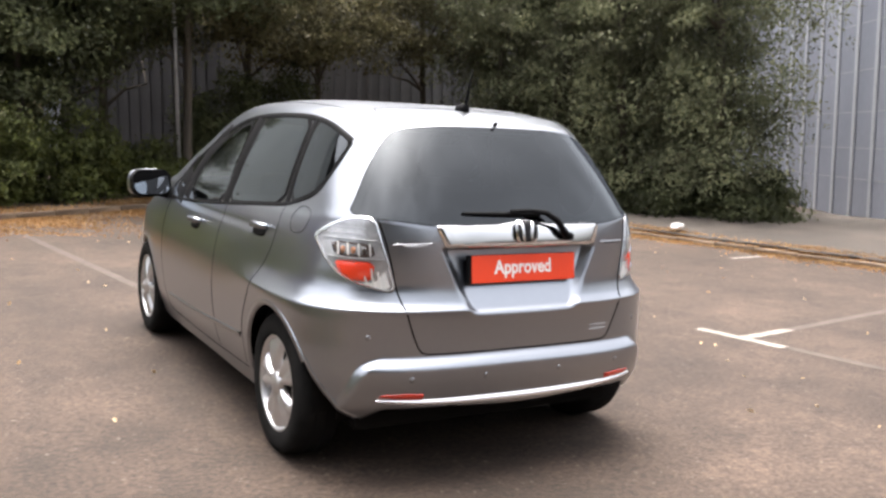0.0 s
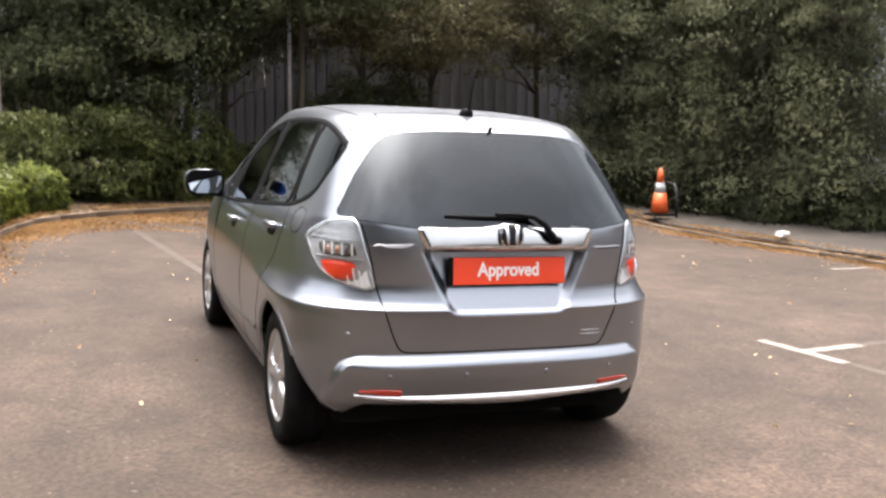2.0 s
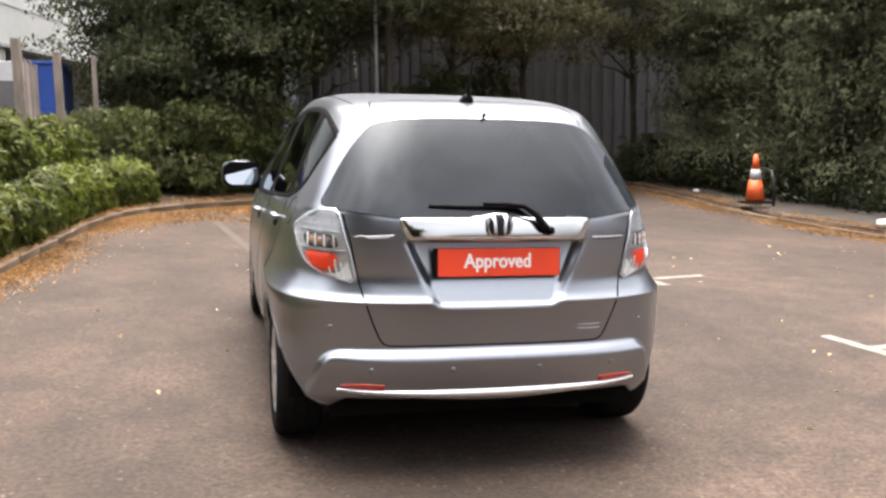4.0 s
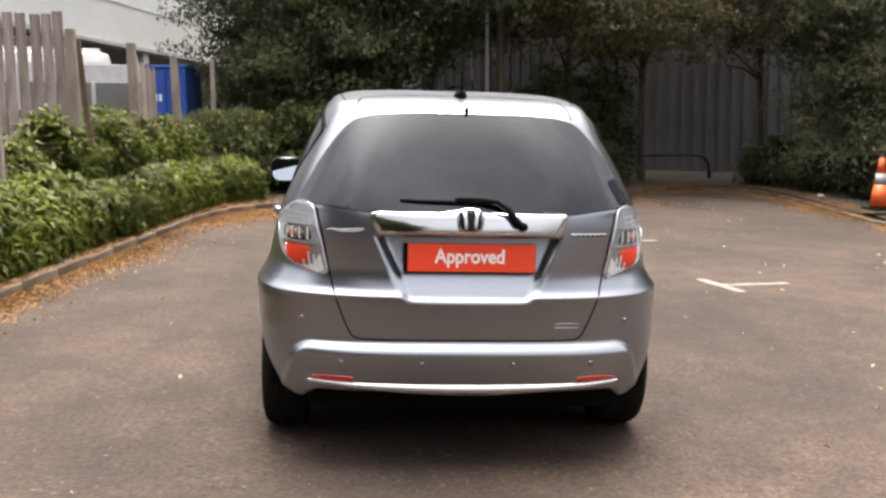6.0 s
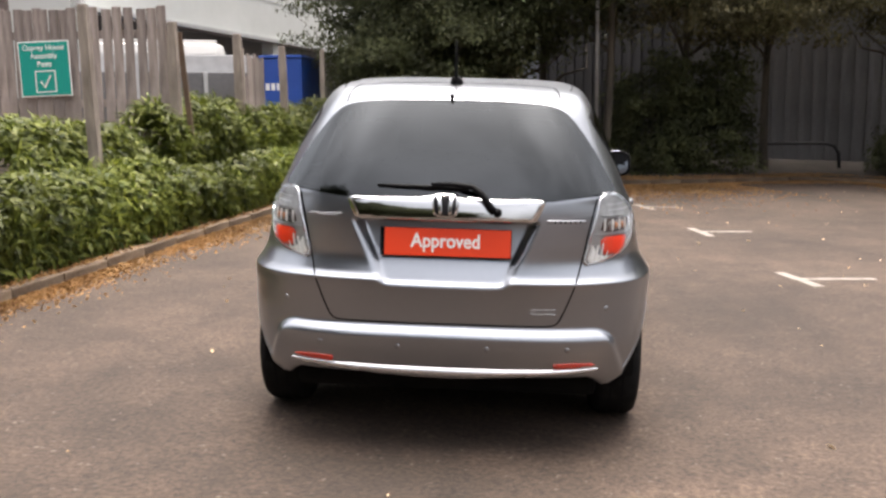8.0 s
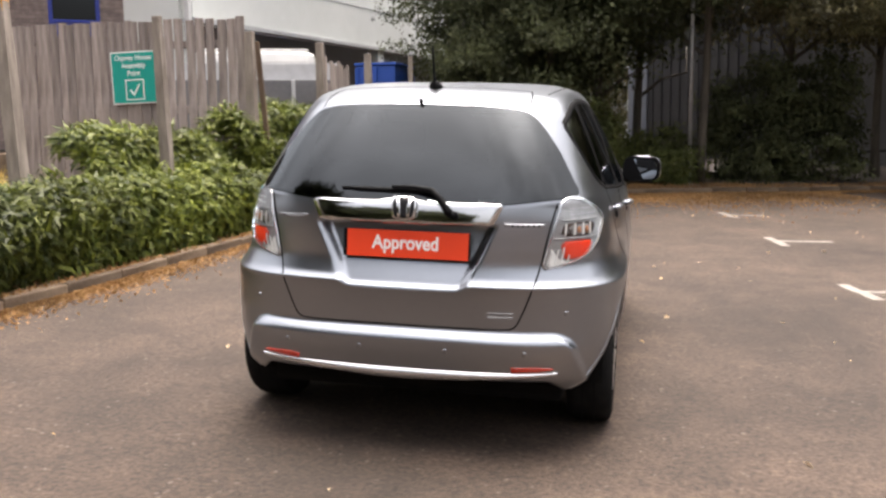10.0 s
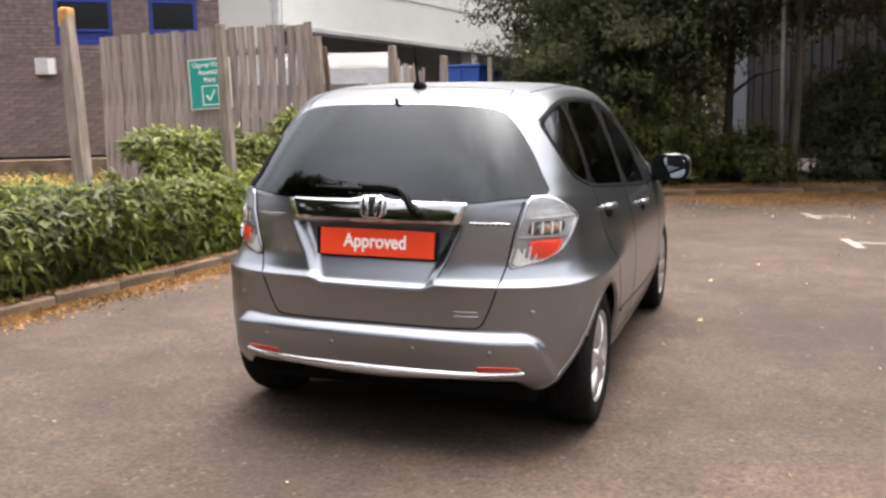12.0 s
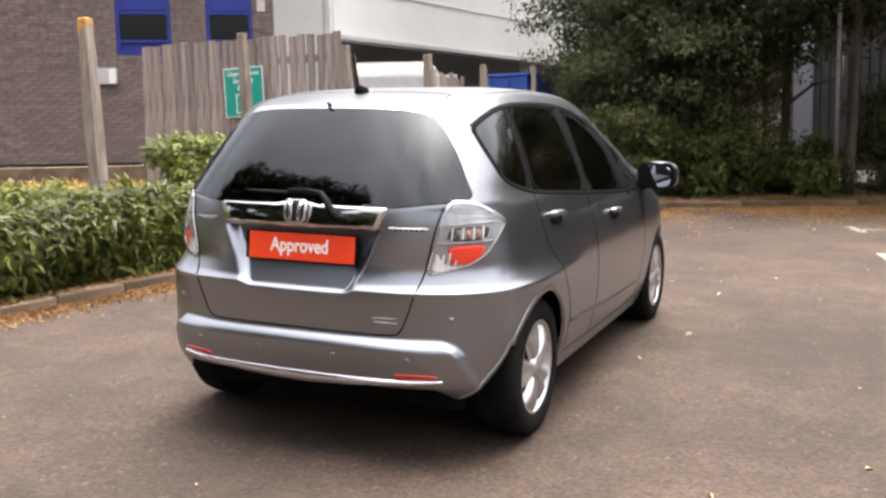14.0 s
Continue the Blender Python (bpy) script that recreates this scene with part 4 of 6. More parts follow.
# tail lamps
for sg in (1, -1):
    LAMP = rounded([(0.008, 0.768), (0.095, 0.783), (0.18, 0.804), (0.25, 0.838), (0.305, 0.888), (0.345, 0.935), (0.374, 0.968), (0.29, 1.022), (0.2, 1.056), (0.105, 1.057), (0.07, 0.97), (0.038, 0.88)], 1, 90)
    if sg < 0:
        LAMP = LAMP[::-1]
    lamp = patch("tail_lamp", LAMP, "corner", sg, 0.0015, M_REFLECTOR, car, "clear lamp with red and amber inside", rings=10)
    patch("lamp_red", rounded([(0.100, 0.810), (0.19, 0.813), (0.238, 0.842), (0.260, 0.884), (0.20, 0.888), (0.092, 0.886)], 1, 40), "corner", sg, 0.004, M_RED, lamp, "red reflector", rings=5, dome=0.003)
    patch("lamp_white", rounded([(0.030, 0.782), (0.10, 0.786), (0.165, 0.803), (0.110, 0.806), (0.080, 0.815), (0.052, 0.86), (0.046, 0.83)], 1, 40), "corner", sg, 0.0035, M_WHITE, lamp, "white inner reflector", rings=4)
    for k, u_ in enumerate((0.080, 0.104, 0.132)):
        ribbon("lamp_facet", [(u_ - 0.014, 0.786 + 0.006 * k), (u_ - 0.004, 0.83), (u_, 0.852 + 0.01 * k)], "corner", sg, 0.008, 0.0062, M_WHITE, lamp)
    patch("lamp_bowl", rounded([(0.088, 0.904), (0.262, 0.904), (0.285, 0.958), (0.108, 0.958)], 1, 40), "corner", sg, 0.003, M_LAMPBROWN, lamp, "brown lamp recess", rings=5, dome=-0.002)
    for u_, mt in ((0.135, M_DARKCHROME), (0.180, M_AMBER), (0.225, M_AMBER)):
        patch("bulb", [(u_ + 0.010 * math.cos(t), 0.928 + 0.014 * math.sin(t)) for t in np.linspace(0, 2 * math.pi, 19)[:-1]], "corner", sg, 0.005, mt, lamp, rings=3, dome=0.004)
    for u_ in (0.113, 0.157, 0.203, 0.246):
        ribbon("lamp_facet", [(u_ - 0.003, 0.908), (u_ + 0.003, 0.955)], "corner", sg, 0.007, 0.006, M_WHITE, lamp)
    ribbon("lamp_divider", [(0.060, 0.895), (0.17, 0.896), (0.29, 0.898)], "corner", sg, 0.009, 0.006, M_REFLECTOR, lamp)
    ribbon("lamp_divider", [(0.098, 0.967), (0.2, 0.968), (0.325, 0.969)], "corner", sg, 0.006, 0.005, M_REFLECTOR, lamp)
    for z_ in (0.99, 1.012):
        ribbon("lamp_facet", [(0.135, z_), (0.2, z_), (0.315 - (z_ - 0.985) * 1.6, z_)], "corner", sg, 0.003, 0.003, M_GREY, lamp)
    rimp = np.vstack([LAMP, LAMP[:1]])
    ribbon("lamp_rim", shrunk(rimp, 0.965), "corner", sg, 0.008, 0.005, M_SILVERTRIM, lamp)
    lens = patch("lamp_lens", LAMP, "corner", sg, 0.010, M_LENS, lamp, "clear lens", rings=8, skirt=0.009)
    lens.visible_shadow = False

# wiper, washer and aerial


def on_glass(x_, z_, off=0.018):
    return project("rear", 1, x_, z_, off)[0]


wiper = part("wiper_arm", tube([on_glass(0.192, 0.985, 0.03), on_glass(0.178, 0.998, 0.036), on_glass(0.147, 1.028, 0.04), on_glass(0.108, 1.060, 0.038), on_glass(0.03, 1.071, 0.034), on_glass(-0.06, 1.073, 0.028)], [0.017, 0.017, 0.014, 0.012, 0.009, 0.006]), M_BLACK, car, "black wiper arm", True)
part("wiper_blade", tube([on_glass(x_, 1.063 + 0.002 * k, 0.014) for k, x_ in enumerate((0.09, 0.0, -0.10, -0.20, -0.275))], [0.007, 0.010, 0.010, 0.008, 0.005], 8), M_BLACK, wiper, smooth=True)
part("wiper_pivot", tube([on_glass(0.205, 0.982, 0.0), on_glass(0.205, 0.982, 0.045)], [0.02, 0.016]), M_BLACK, wiper, smooth=True)
part("washer_nozzle", tube([Vector((0, -0.318, 1.424)), Vector((0, -0.334, 1.437))], [0.010, 0.007]), M_BLACK, car, smooth=True)
aer = part("aerial", tube([Vector((0, -0.03, 1.487)), Vector((0, -0.065, 1.500)), Vector((0, -0.075, 1.515))], [0.030, 0.026, 0.010]), M_BLACK, car, "black aerial base", True)
part("aerial_mast", tube([Vector((0, -0.07, 1.508)), Vector((0, -0.10, 1.60)), Vector((0, -0.12, 1.668))], [0.0075, 0.0052, 0.0042], 8), M_BLACK, aer, smooth=True)
part("belt_guide", boxed(0.05, 0.03, 0.06, -0.57, -0.12, 1.30, 0.012), M_BLACK, car)

# door handles
for sg in (1, -1):
    for y_, z_ in ((0.31, 0.932), (1.28, 0.856)):
        base = patch("door_handle", rounded([(y_ - 0.075, z_ - 0.035), (y_ + 0.085, z_ - 0.035), (y_ + 0.085, z_ + 0.028), (y_ - 0.075, z_ + 0.028)], 2, 40), "side", sg, 0.0014, M_BLACK, car, "body-coloured handle over a dark cup", rings=4)
        pts = [project("side", sg, y_ - 0.085, z_ + 0.012, 0.005)[0], project("side", sg, y_ - 0.06, z_ + 0.012, 0.024)[0], project("side", sg, y_, z_ + 0.010, 0.030)[0], project("side", sg, y_ + 0.06, z_ + 0.008, 0.026)[0], project("side", sg, y_ + 0.09, z_ + 0.006, 0.006)[0]]
        part("grip", tube(pts, [0.012, 0.015, 0.015, 0.014, 0.012], 10), M_PAINT, base, smooth=True)

# door mirrors


def soft_slab(sx, sy, sz, r, m):
    """A slab across y whose outline has round corners of radius r."""
    ring = [(cx * (sx / 2 - r) + r * math.cos(t), cz * (sz / 2 - r) + r * math.sin(t)) for k, (cx, cz) in enumerate(((1, 1), (-1, 1), (-1, -1), (1, -1))) for t in np.linspace(k * math.pi / 2, (k + 1) * math.pi / 2, 7)]
    bm = bmesh.new()
    back, front = ([bm.verts.new(m @ Vector((x_, y_, z_))) for x_, z_ in ring] for y_ in (sy / 2, -sy / 2))
    for i in range(len(ring)):
        j = (i + 1) % len(ring)
        bm.faces.new((back[i], back[j], front[j], front[i]))
    bm.faces.new(front)
    bm.faces.new(back[::-1])
    bmesh.ops.recalc_face_normals(bm, faces=bm.faces)
    return bm


for sg in (1, -1):
    bm = bmesh.new()
    bmesh.ops.create_uvsphere(bm, u_segments=28, v_segments=16, radius=1)
    for v in bm.verts:
        x_, y_, z_ = v.co
        f = lambda c, p: math.copysign(abs(c) ** p, c)
        v.co = Vector((0.118 * f(x_, 0.6), 0.085 * f(y_, 0.75) if y_ > 0 else 0.02 * f(y_, 0.35), 0.082 * f(z_, 0.6)))
    mir = part("door_mirror", bm, M_PAINT, car, "body-coloured mirror housing", True, m=pose(sg * 0.925, 2.06, 1.012, 0, 0, -sg * 8))
    part("mirror_rim", soft_slab(0.234, 0.05, 0.160, 0.058, pose(0, -0.040, 0)), M_BLACK, mir)
    part("mirror_glass", soft_slab(0.204, 0.006, 0.130, 0.048, pose(sg * 0.003, -0.0665, 0, -12 if sg < 0 else 6, 0, -3 if sg < 0 else -12)), M_MIRROR, mir, "mirror glass")
    part("mirror_foot", tube([Vector((-sg * 0.08, 0.02, -0.05)), Vector((-sg * 0.17, 0.0, -0.06))], [0.04, 0.05], 12), M_BLACK, mir, smooth=True)


# wheels
def spoke_mesh():
    """Five broad spokes, each with a raised fold, and slots between them."""
    bm = bmesh.new()
    for k in range(5):
        t0 = 2 * math.pi * k / 5 + math.pi / 2
        secs = []
        for r in (0.045, 0.08, 0.12, 0.16, 0.193):
            wide = np.interp(r, [0.045, 0.1, 0.16, 0.193], [0.56, 0.41, 0.43, 0.52])
            x0 = np.interp(r, [0.045, 0.1, 0.16, 0.193], [0.016, 0.026, 0.020, 0.006])
            row = []
            for a_, dx in ((-1, -0.03), (-0.82, -0.004), (-0.45, 0.004), (-0.12, -0.010), (0.12, -0.010), (0.45, 0.004), (0.82, -0.004), (1, -0.03)):
                t = t0 + a_ * wide
                row.append(bm.verts.new((x0 + dx, r * math.cos(t), r * math.sin(t))))
            secs.append(row)
        for a_, b_ in zip(secs, secs[1:]):
            for i in range(7):
                bm.faces.new((a_[i], b_[i], b_[i + 1], a_[i + 1]))
    bmesh.ops.recalc_face_normals(bm, faces=bm.faces)
    return bm


tyre_m = finish("tyre", lathe([(0.198, 0.008), (0.206, 0.020), (0.222, 0.026), (0.262, 0.028), (0.287, 0.020), (0.299, 0.004), (0.304, -0.02), (0.304, -0.125), (0.298, -0.150), (0.28, -0.168), (0.21, -0.168)], 64), M_RUBBER, True)
rim_m = finish("rim", lathe([(0.203, 0.012), (0.207, 0.018), (0.201, 0.020), (0.196, 0.010), (0.190, -0.01), (0.186, -0.03)], 64), M_ALLOY, True)
# inner rim coloured near-black to give the shade between the spokes
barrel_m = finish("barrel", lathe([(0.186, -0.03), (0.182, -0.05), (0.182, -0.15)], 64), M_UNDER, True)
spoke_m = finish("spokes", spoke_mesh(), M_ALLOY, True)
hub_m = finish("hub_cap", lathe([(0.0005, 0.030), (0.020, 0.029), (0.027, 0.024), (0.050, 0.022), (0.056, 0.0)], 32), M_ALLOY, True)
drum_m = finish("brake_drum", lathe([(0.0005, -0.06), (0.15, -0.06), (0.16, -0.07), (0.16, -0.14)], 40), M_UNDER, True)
groove_m = finish("tread_groove", lathe([(0.3046, -0.045), (0.3046, -0.053)], 64), M_BLACK)
bolt_m = finish("wheel_bolt", lathe([(0.0005, 0.020), (0.009, 0.019), (0.010, 0.004)], 12), M_STEEL)
for sg in (1, -1):
    for wy, spin in ((0.0, 14), (2.5, 40)):
        wh = new("wheel")
        wh.parent = car
        wh.matrix_basis = pose(sg * 0.816, wy, 0.304, 0, 0, 0 if sg > 0 else 180) @ Matrix.Rotation(radians(spin), 4, 'X')
        wh.empty_display_size = 0.05
        part("tyre", tyre_m, None, wh, "black tyre")
        part("rim", rim_m, None, wh, "silver alloy rim")
        part("barrel", barrel_m, None, wh, "rim barrel darkened for the shade behind the spokes")
        part("spokes", spoke_m, None, wh)
        part("hub_cap", hub_m, None, wh)
        part("brake_drum", drum_m, None, wh)
        part("tread_groove", groove_m, None, wh)
        part("tread_groove", groove_m, None, wh, m=pose(-0.05, 0, 0))
        for k in range(4):
            t = math.pi / 4 + k * math.pi / 2
            part("wheel_bolt", bolt_m, None, wh, m=pose(0.0, 0.036 * math.cos(t), 0.036 * math.sin(t)))

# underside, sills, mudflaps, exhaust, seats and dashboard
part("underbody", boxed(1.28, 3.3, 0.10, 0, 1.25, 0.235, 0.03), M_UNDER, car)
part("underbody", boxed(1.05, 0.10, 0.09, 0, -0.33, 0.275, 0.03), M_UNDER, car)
part("cabin_floor", boxed(1.5, 2.9, 0.10, 0, 1.1, 0.42, 0.03), M_CLOTH, car)
for sg in (1, -1):
    part("sill", boxed(0.10, 1.75, 0.07, sg * 0.74, 1.24, 0.215, 0.02), M_PAINT, car)


def seat(name, x_, y_, wide, parent):
    s = part(name, boxed(wide, 0.50, 0.16, x_, y_, 0.55, 0.05), M_CLOTH, parent, "dark cloth seat", True)
    part("backrest", box(bmesh.new(), wide, 0.14, 0.56, pose(x_, y_ - 0.27, 0.87, -14), 0.05), M_CLOTH, s, smooth=True)
    for dx in ([0] if wide < 0.7 else [-0.38, 0.38]):
        part("headrest", box(bmesh.new(), 0.25, 0.10, 0.17, pose(x_ + dx, y_ - 0.37, 1.23, -10), 0.04), M_CLOTH, s, smooth=True)
    return s


seat("front_seat", 0.36, 1.12, 0.50, car)
seat("front_seat", -0.36, 1.12, 0.50, car)
seat("rear_seat", 0.0, 0.28, 1.24, car)
part("dashboard", box(bmesh.new(), 1.36, 0.42, 0.26, pose(0, 2.05, 0.92), 0.07), M_CLOTH, car, smooth=True)
# dark panel added behind the quarter glass in place of the unlit cabin
for sg in (1, -1):
    patch("quarter_backing", inset(QUARTER, -0.06), "side", sg, -0.045, M_CLOTH, car, rings=5, skirt=0.0)
part("headlining", boxed(0.84, 1.15, 0.03, 0, 0.58, 1.395, 0.01), M_GREY, car)
wheel_ring = [Vector((0.36 + 0.18 * math.cos(t), 1.72 - 0.07 * math.sin(t), 0.98 + 0.17 * math.sin(t))) for t in np.linspace(0, 2 * math.pi, 29)]
part("steering_wheel", tube(wheel_ring, 0.014, 8, cap=False), M_BLACK, car, smooth=True)
part("mirror_inside", boxed(0.22, 0.02, 0.065, 0, 1.42, 1.375, 0.02), M_BLACK, car)

# ---- plants ----
rng = np.random.default_rng(11)


def unit(v):
    return v / (np.linalg.norm(v, axis=-1, keepdims=True) + 1e-9)


def leaves(c, axis, normal, length, width, bend=0.12):
    """One four-cornered, slightly folded leaf at each place."""
    n_ = len(c)
    L, w_ = length[:, None], width[:, None]
    s = unit(np.cross(axis, normal))
    nn = unit(np.cross(s, axis))
    v = np.stack([c - axis * L * 0.5, c + s * w_ * 0.5 + nn * L * bend * 0.5 - axis * L * 0.05, c + axis * L * 0.5 - nn * L * bend, c - s * w_ * 0.5 + nn * L * bend * 0.5 - axis * L * 0.05], 1)
    return v.reshape(-1, 3), np.arange(4 * n_).reshape(-1, 4)


def crown_mesh(name, blobs, n_leaves, size, mat, seed, clump=0.32, floor_=0.12, droop=0.35, narrow=0.5, gaps=0.0):
    """Clumps of small leaves spread through and over a set of rounded masses (x, y, z, rx, ry, rz)."""
    g = np.random.default_rng(seed)
    vol = np.array([b[3] * b[4] + b[4] * b[5] + b[3] * b[5] for b in blobs])
    share = (vol / vol.sum() * n_leaves).astype(int)
    cs, ns, os_ = [], [], []
    for b, k in zip(blobs, share):
        per = 96
        m_ = max(4, k // per)
        d = unit(g.normal(size=(m_, 3)))
        rad = 1.0 - 0.55 * g.random(m_) ** 2.2 + 0.10 * g.normal(size=m_)
        lump = np.array([noise.noise((x * 1.7 + b[0], y * 1.7 + b[1], z * 1.7 + seed)) for x, y, z in d])
        rad *= 1 + 0.42 * lump
        cc = np.array(b[:3]) + d * rad[:, None] * np.array(b[3:6])
        if gaps:
            thin = np.array([noise.noise((p[0] * 0.9, p[1] * 0.9, p[2] * 0.9 + 3.1 * seed)) for p in cc])
            cc, d = cc[thin > -0.35 + gaps], d[thin > -0.35 + gaps]
        rr = clump * (0.6 + 0.8 * g.random(len(cc)))
        off = np.clip(g.normal(size=(len(cc), per, 3)), -1.25, 1.25) * rr[:, None, None] * np.array([0.82, 0.82, 0.36])
        off[..., 2] -= 0.35 * np.linalg.norm(off[..., :2], axis=2) * np.linalg.norm(d[:, None, :2], axis=2)
        cs.append((cc[:, None] + off).reshape(-1, 3))
        ns.append(np.repeat(d, per, 0))
        os_.append(off.reshape(-1, 3))
    c, dn, od = np.concatenate(cs), np.concatenate(ns), unit(np.concatenate(os_))
    ok = c[:, 2] > floor_
    c, dn, od = c[ok], dn[ok], od[ok]
    k = len(c)
    nrm = unit(0.55 * od + dn * 0.45 + np.array([0, 0, 0.75]) + 0.4 * g.normal(size=(k, 3)))
    ax = unit(np.cross(nrm, g.normal(size=(k, 3))) + np.array([0, 0, -droop]))
    ln = size * (0.55 + 0.9 * g.random(k))
    v, f = leaves(c, ax, nrm, ln, ln * narrow * (0.7 + 0.6 * g.random(k)))
    return np_mesh(name, v, f, mat)


def limb_tree(height, r0, seed, n_limbs=7, spread=1.3, lean=(0, 0), fork=0.35):
    g = random.Random(seed)
    pts = [(lean[0] * t + 0.10 * math.sin(3 * t + seed), lean[1] * t + 0.10 * math.cos(2.3 * t + seed), -0.15 + (height + 0.15) * t) for t in np.linspace(0, 1, 9)]
    bm = tube(pts, [r0 * (1.25 if i == 0 else 1 - 0.09 * i) for i in range(9)], 10)
    for k in range(n_limbs):
        t = fork + (0.95 - fork) * k / n_limbs
        i = min(7, int(t * 8))
        p = Vector(pts[i])
        a_ = g.uniform(0, 2 * math.pi)
        L = spread * g.uniform(0.6, 1.1)
        q = [p, p + Vector((math.cos(a_) * L * 0.35, math.sin(a_) * L * 0.35, L * 0.25)), p + Vector((math.cos(a_) * L * 0.75, math.sin(a_) * L * 0.75, L * g.uniform(0.3, 0.6))), p + Vector((math.cos(a_ + 0.3) * L, math.sin(a_ + 0.3) * L, L * g.uniform(0.4, 0.9)))]
        tube(q, [r0 * 0.42, r0 * 0.3, r0 * 0.2, r0 * 0.07], 7, bm)
    return bm


def tree(name, x, y, z, height, blobs, n_leaves, size, mat, label, seed, r0=0.09, cat_="tree", gaps=0.0, clump=0.34, narrow=0.5, fork=0.35, spread=1.3, group=""):
    t_ = thing(name, label, cat_, upright(x, y, z), group)
    part("trunk", limb_tree(height, r0, seed, spread=spread, fork=fork), M_BARK, t_, smooth=True)
    part("crown", crown_mesh("crown", blobs, n_leaves, size, mat, seed, gaps=gaps, clump=clump, narrow=narrow), None, t_)
    return t_


# dense shrubs and small trees behind the right-hand kerb
for i, (x, y, h, s_) in enumerate([(11.5, 11.2, 6.2, 0.9), (10.95, 12.9, 6.8, 1.05), (10.8, 14.5, 6.6, 1.0), (10.6, 16.2, 6.4, 1.0)]):
    bl = [(0, 0, 0.95, 1.05 * s_, 1.15, 0.95), (0.1, 0.1, 2.2, 1.25 * s_, 1.3, 1.1), (0, -0.1, 3.6, 1.35 * s_, 1.35, 1.2), (0.1, 0.1, 5.0, 1.25 * s_, 1.25, 1.2), (0, 0, 6.2, 0.9, 0.9, 0.9)]
    tree("evergreen_shrub", x, y, 0.12, h, bl, 62000, 0.082, M_LEAF_GREY, "tall dense evergreen shrub with grey-green leaves behind the kerb", 21 + i, 0.10, "shrub", gaps=0.05, clump=0.38, narrow=0.38, group="evergreen shrubs behind the kerb")
for i, (x, y) in enumerate([(12.4, 12.9), (12.3, 14.4), (12.2, 16.2)]):
    bl = [(0, 0, 1.6, 1.2, 1.3, 1.5), (0, 0, 4.2, 1.4, 1.4, 1.7), (0, 0, 6.3, 1.2, 1.2, 1.2)]
    tree("evergreen_shrub", x, y, 0.12, 6.5, bl, 20000, 0.09, M_LEAF_GREY, "dark evergreen shrub standing in the second row", 31 + i, 0.10, "shrub", gaps=0.12, group="evergreen shrubs behind the kerb")

# trees along the far side, with their crowns hanging over the kerb
for i, (x, y, low, n_, mat) in enumerate([(9.8, 18.1, 2.4, 20000, M_LEAF_OLIVE), (7.3, 17.9, 2.35, 22000, M_LEAF_OLIVE), (5.6, 17.4, 2.3, 22000, M_LEAF_OLIVE), (3.97, 15.78, 2.7, 24000, M_LEAF_DARK)]):
    bl = [(0.1, -0.8, low + 0.9, 1.6, 1.3, 0.9), (0.2, 0.3, low + 1.6, 1.7, 1.4, 1.2), (-0.1, -0.4, low + 3.0, 1.7, 1.5, 1.4), (0, 0, low + 4.4, 1.3, 1.3, 1.1)]
    tree("broadleaf_tree", x, y, 0.12, 5.8, bl, int(n_ * 1.9), 0.08, mat, "broadleaf tree with olive and yellowing leaves over the kerb", 41 + i, 0.085, gaps=0.08, fork=0.4, group="trees along the far kerb")
for i, (x, y, low, n_) in enumerate([(1.35, 15.9, 1.35, 26000), (0.35, 17.2, 1.4, 30000), (0.1, 18.5, 1.0, 30000), (1.25, 18.4, 1.3, 24000), (3.0, 17.3, 2.35, 30000), (2.2, 16.6, 2.3, 26000)]):
    bl = [(0, -0.5, low + 0.7, 1.35, 1.2, 0.95), (-0.1, 0.1, low + 1.8, 1.6, 1.5, 1.2), (0.1, -0.2, low + 3.3, 1.6, 1.5, 1.4), (0, 0, low + 4.8, 1.2, 1.2, 1.2)]
    tree("broadleaf_tree", x, y, 0.12, 6.0, bl, int(n_ * 1.8), 0.08, M_LEAF_DARK, "shady broadleaf tree with dark green leaves", 51 + i, 0.09, gaps=0.02, fork=0.3, group="shady trees in the corner")
# yellowing trees beyond the end of the shed
for i, (x, y, n_) in enumerate([(1.75, 25.4, 26000), (0.2, 24.6, 24000)]):
    bl = [(0, 0, 1.2, 1.3, 1.2, 1.1), (0.1, 0.1, 2.6, 1.5, 1.4, 1.2), (0, -0.1, 4.1, 1.5, 1.4, 1.3), (0, 0, 5.6, 1.2, 1.2, 1.2)]
    tree("broadleaf_tree", x, y, 0.12, 6.0, bl, n_, 0.11, M_LEAF_OLIVE, "yellowing broadleaf tree beyond the end of the shed", 57 + i, 0.09, fork=0.2, group="trees beyond the shed")
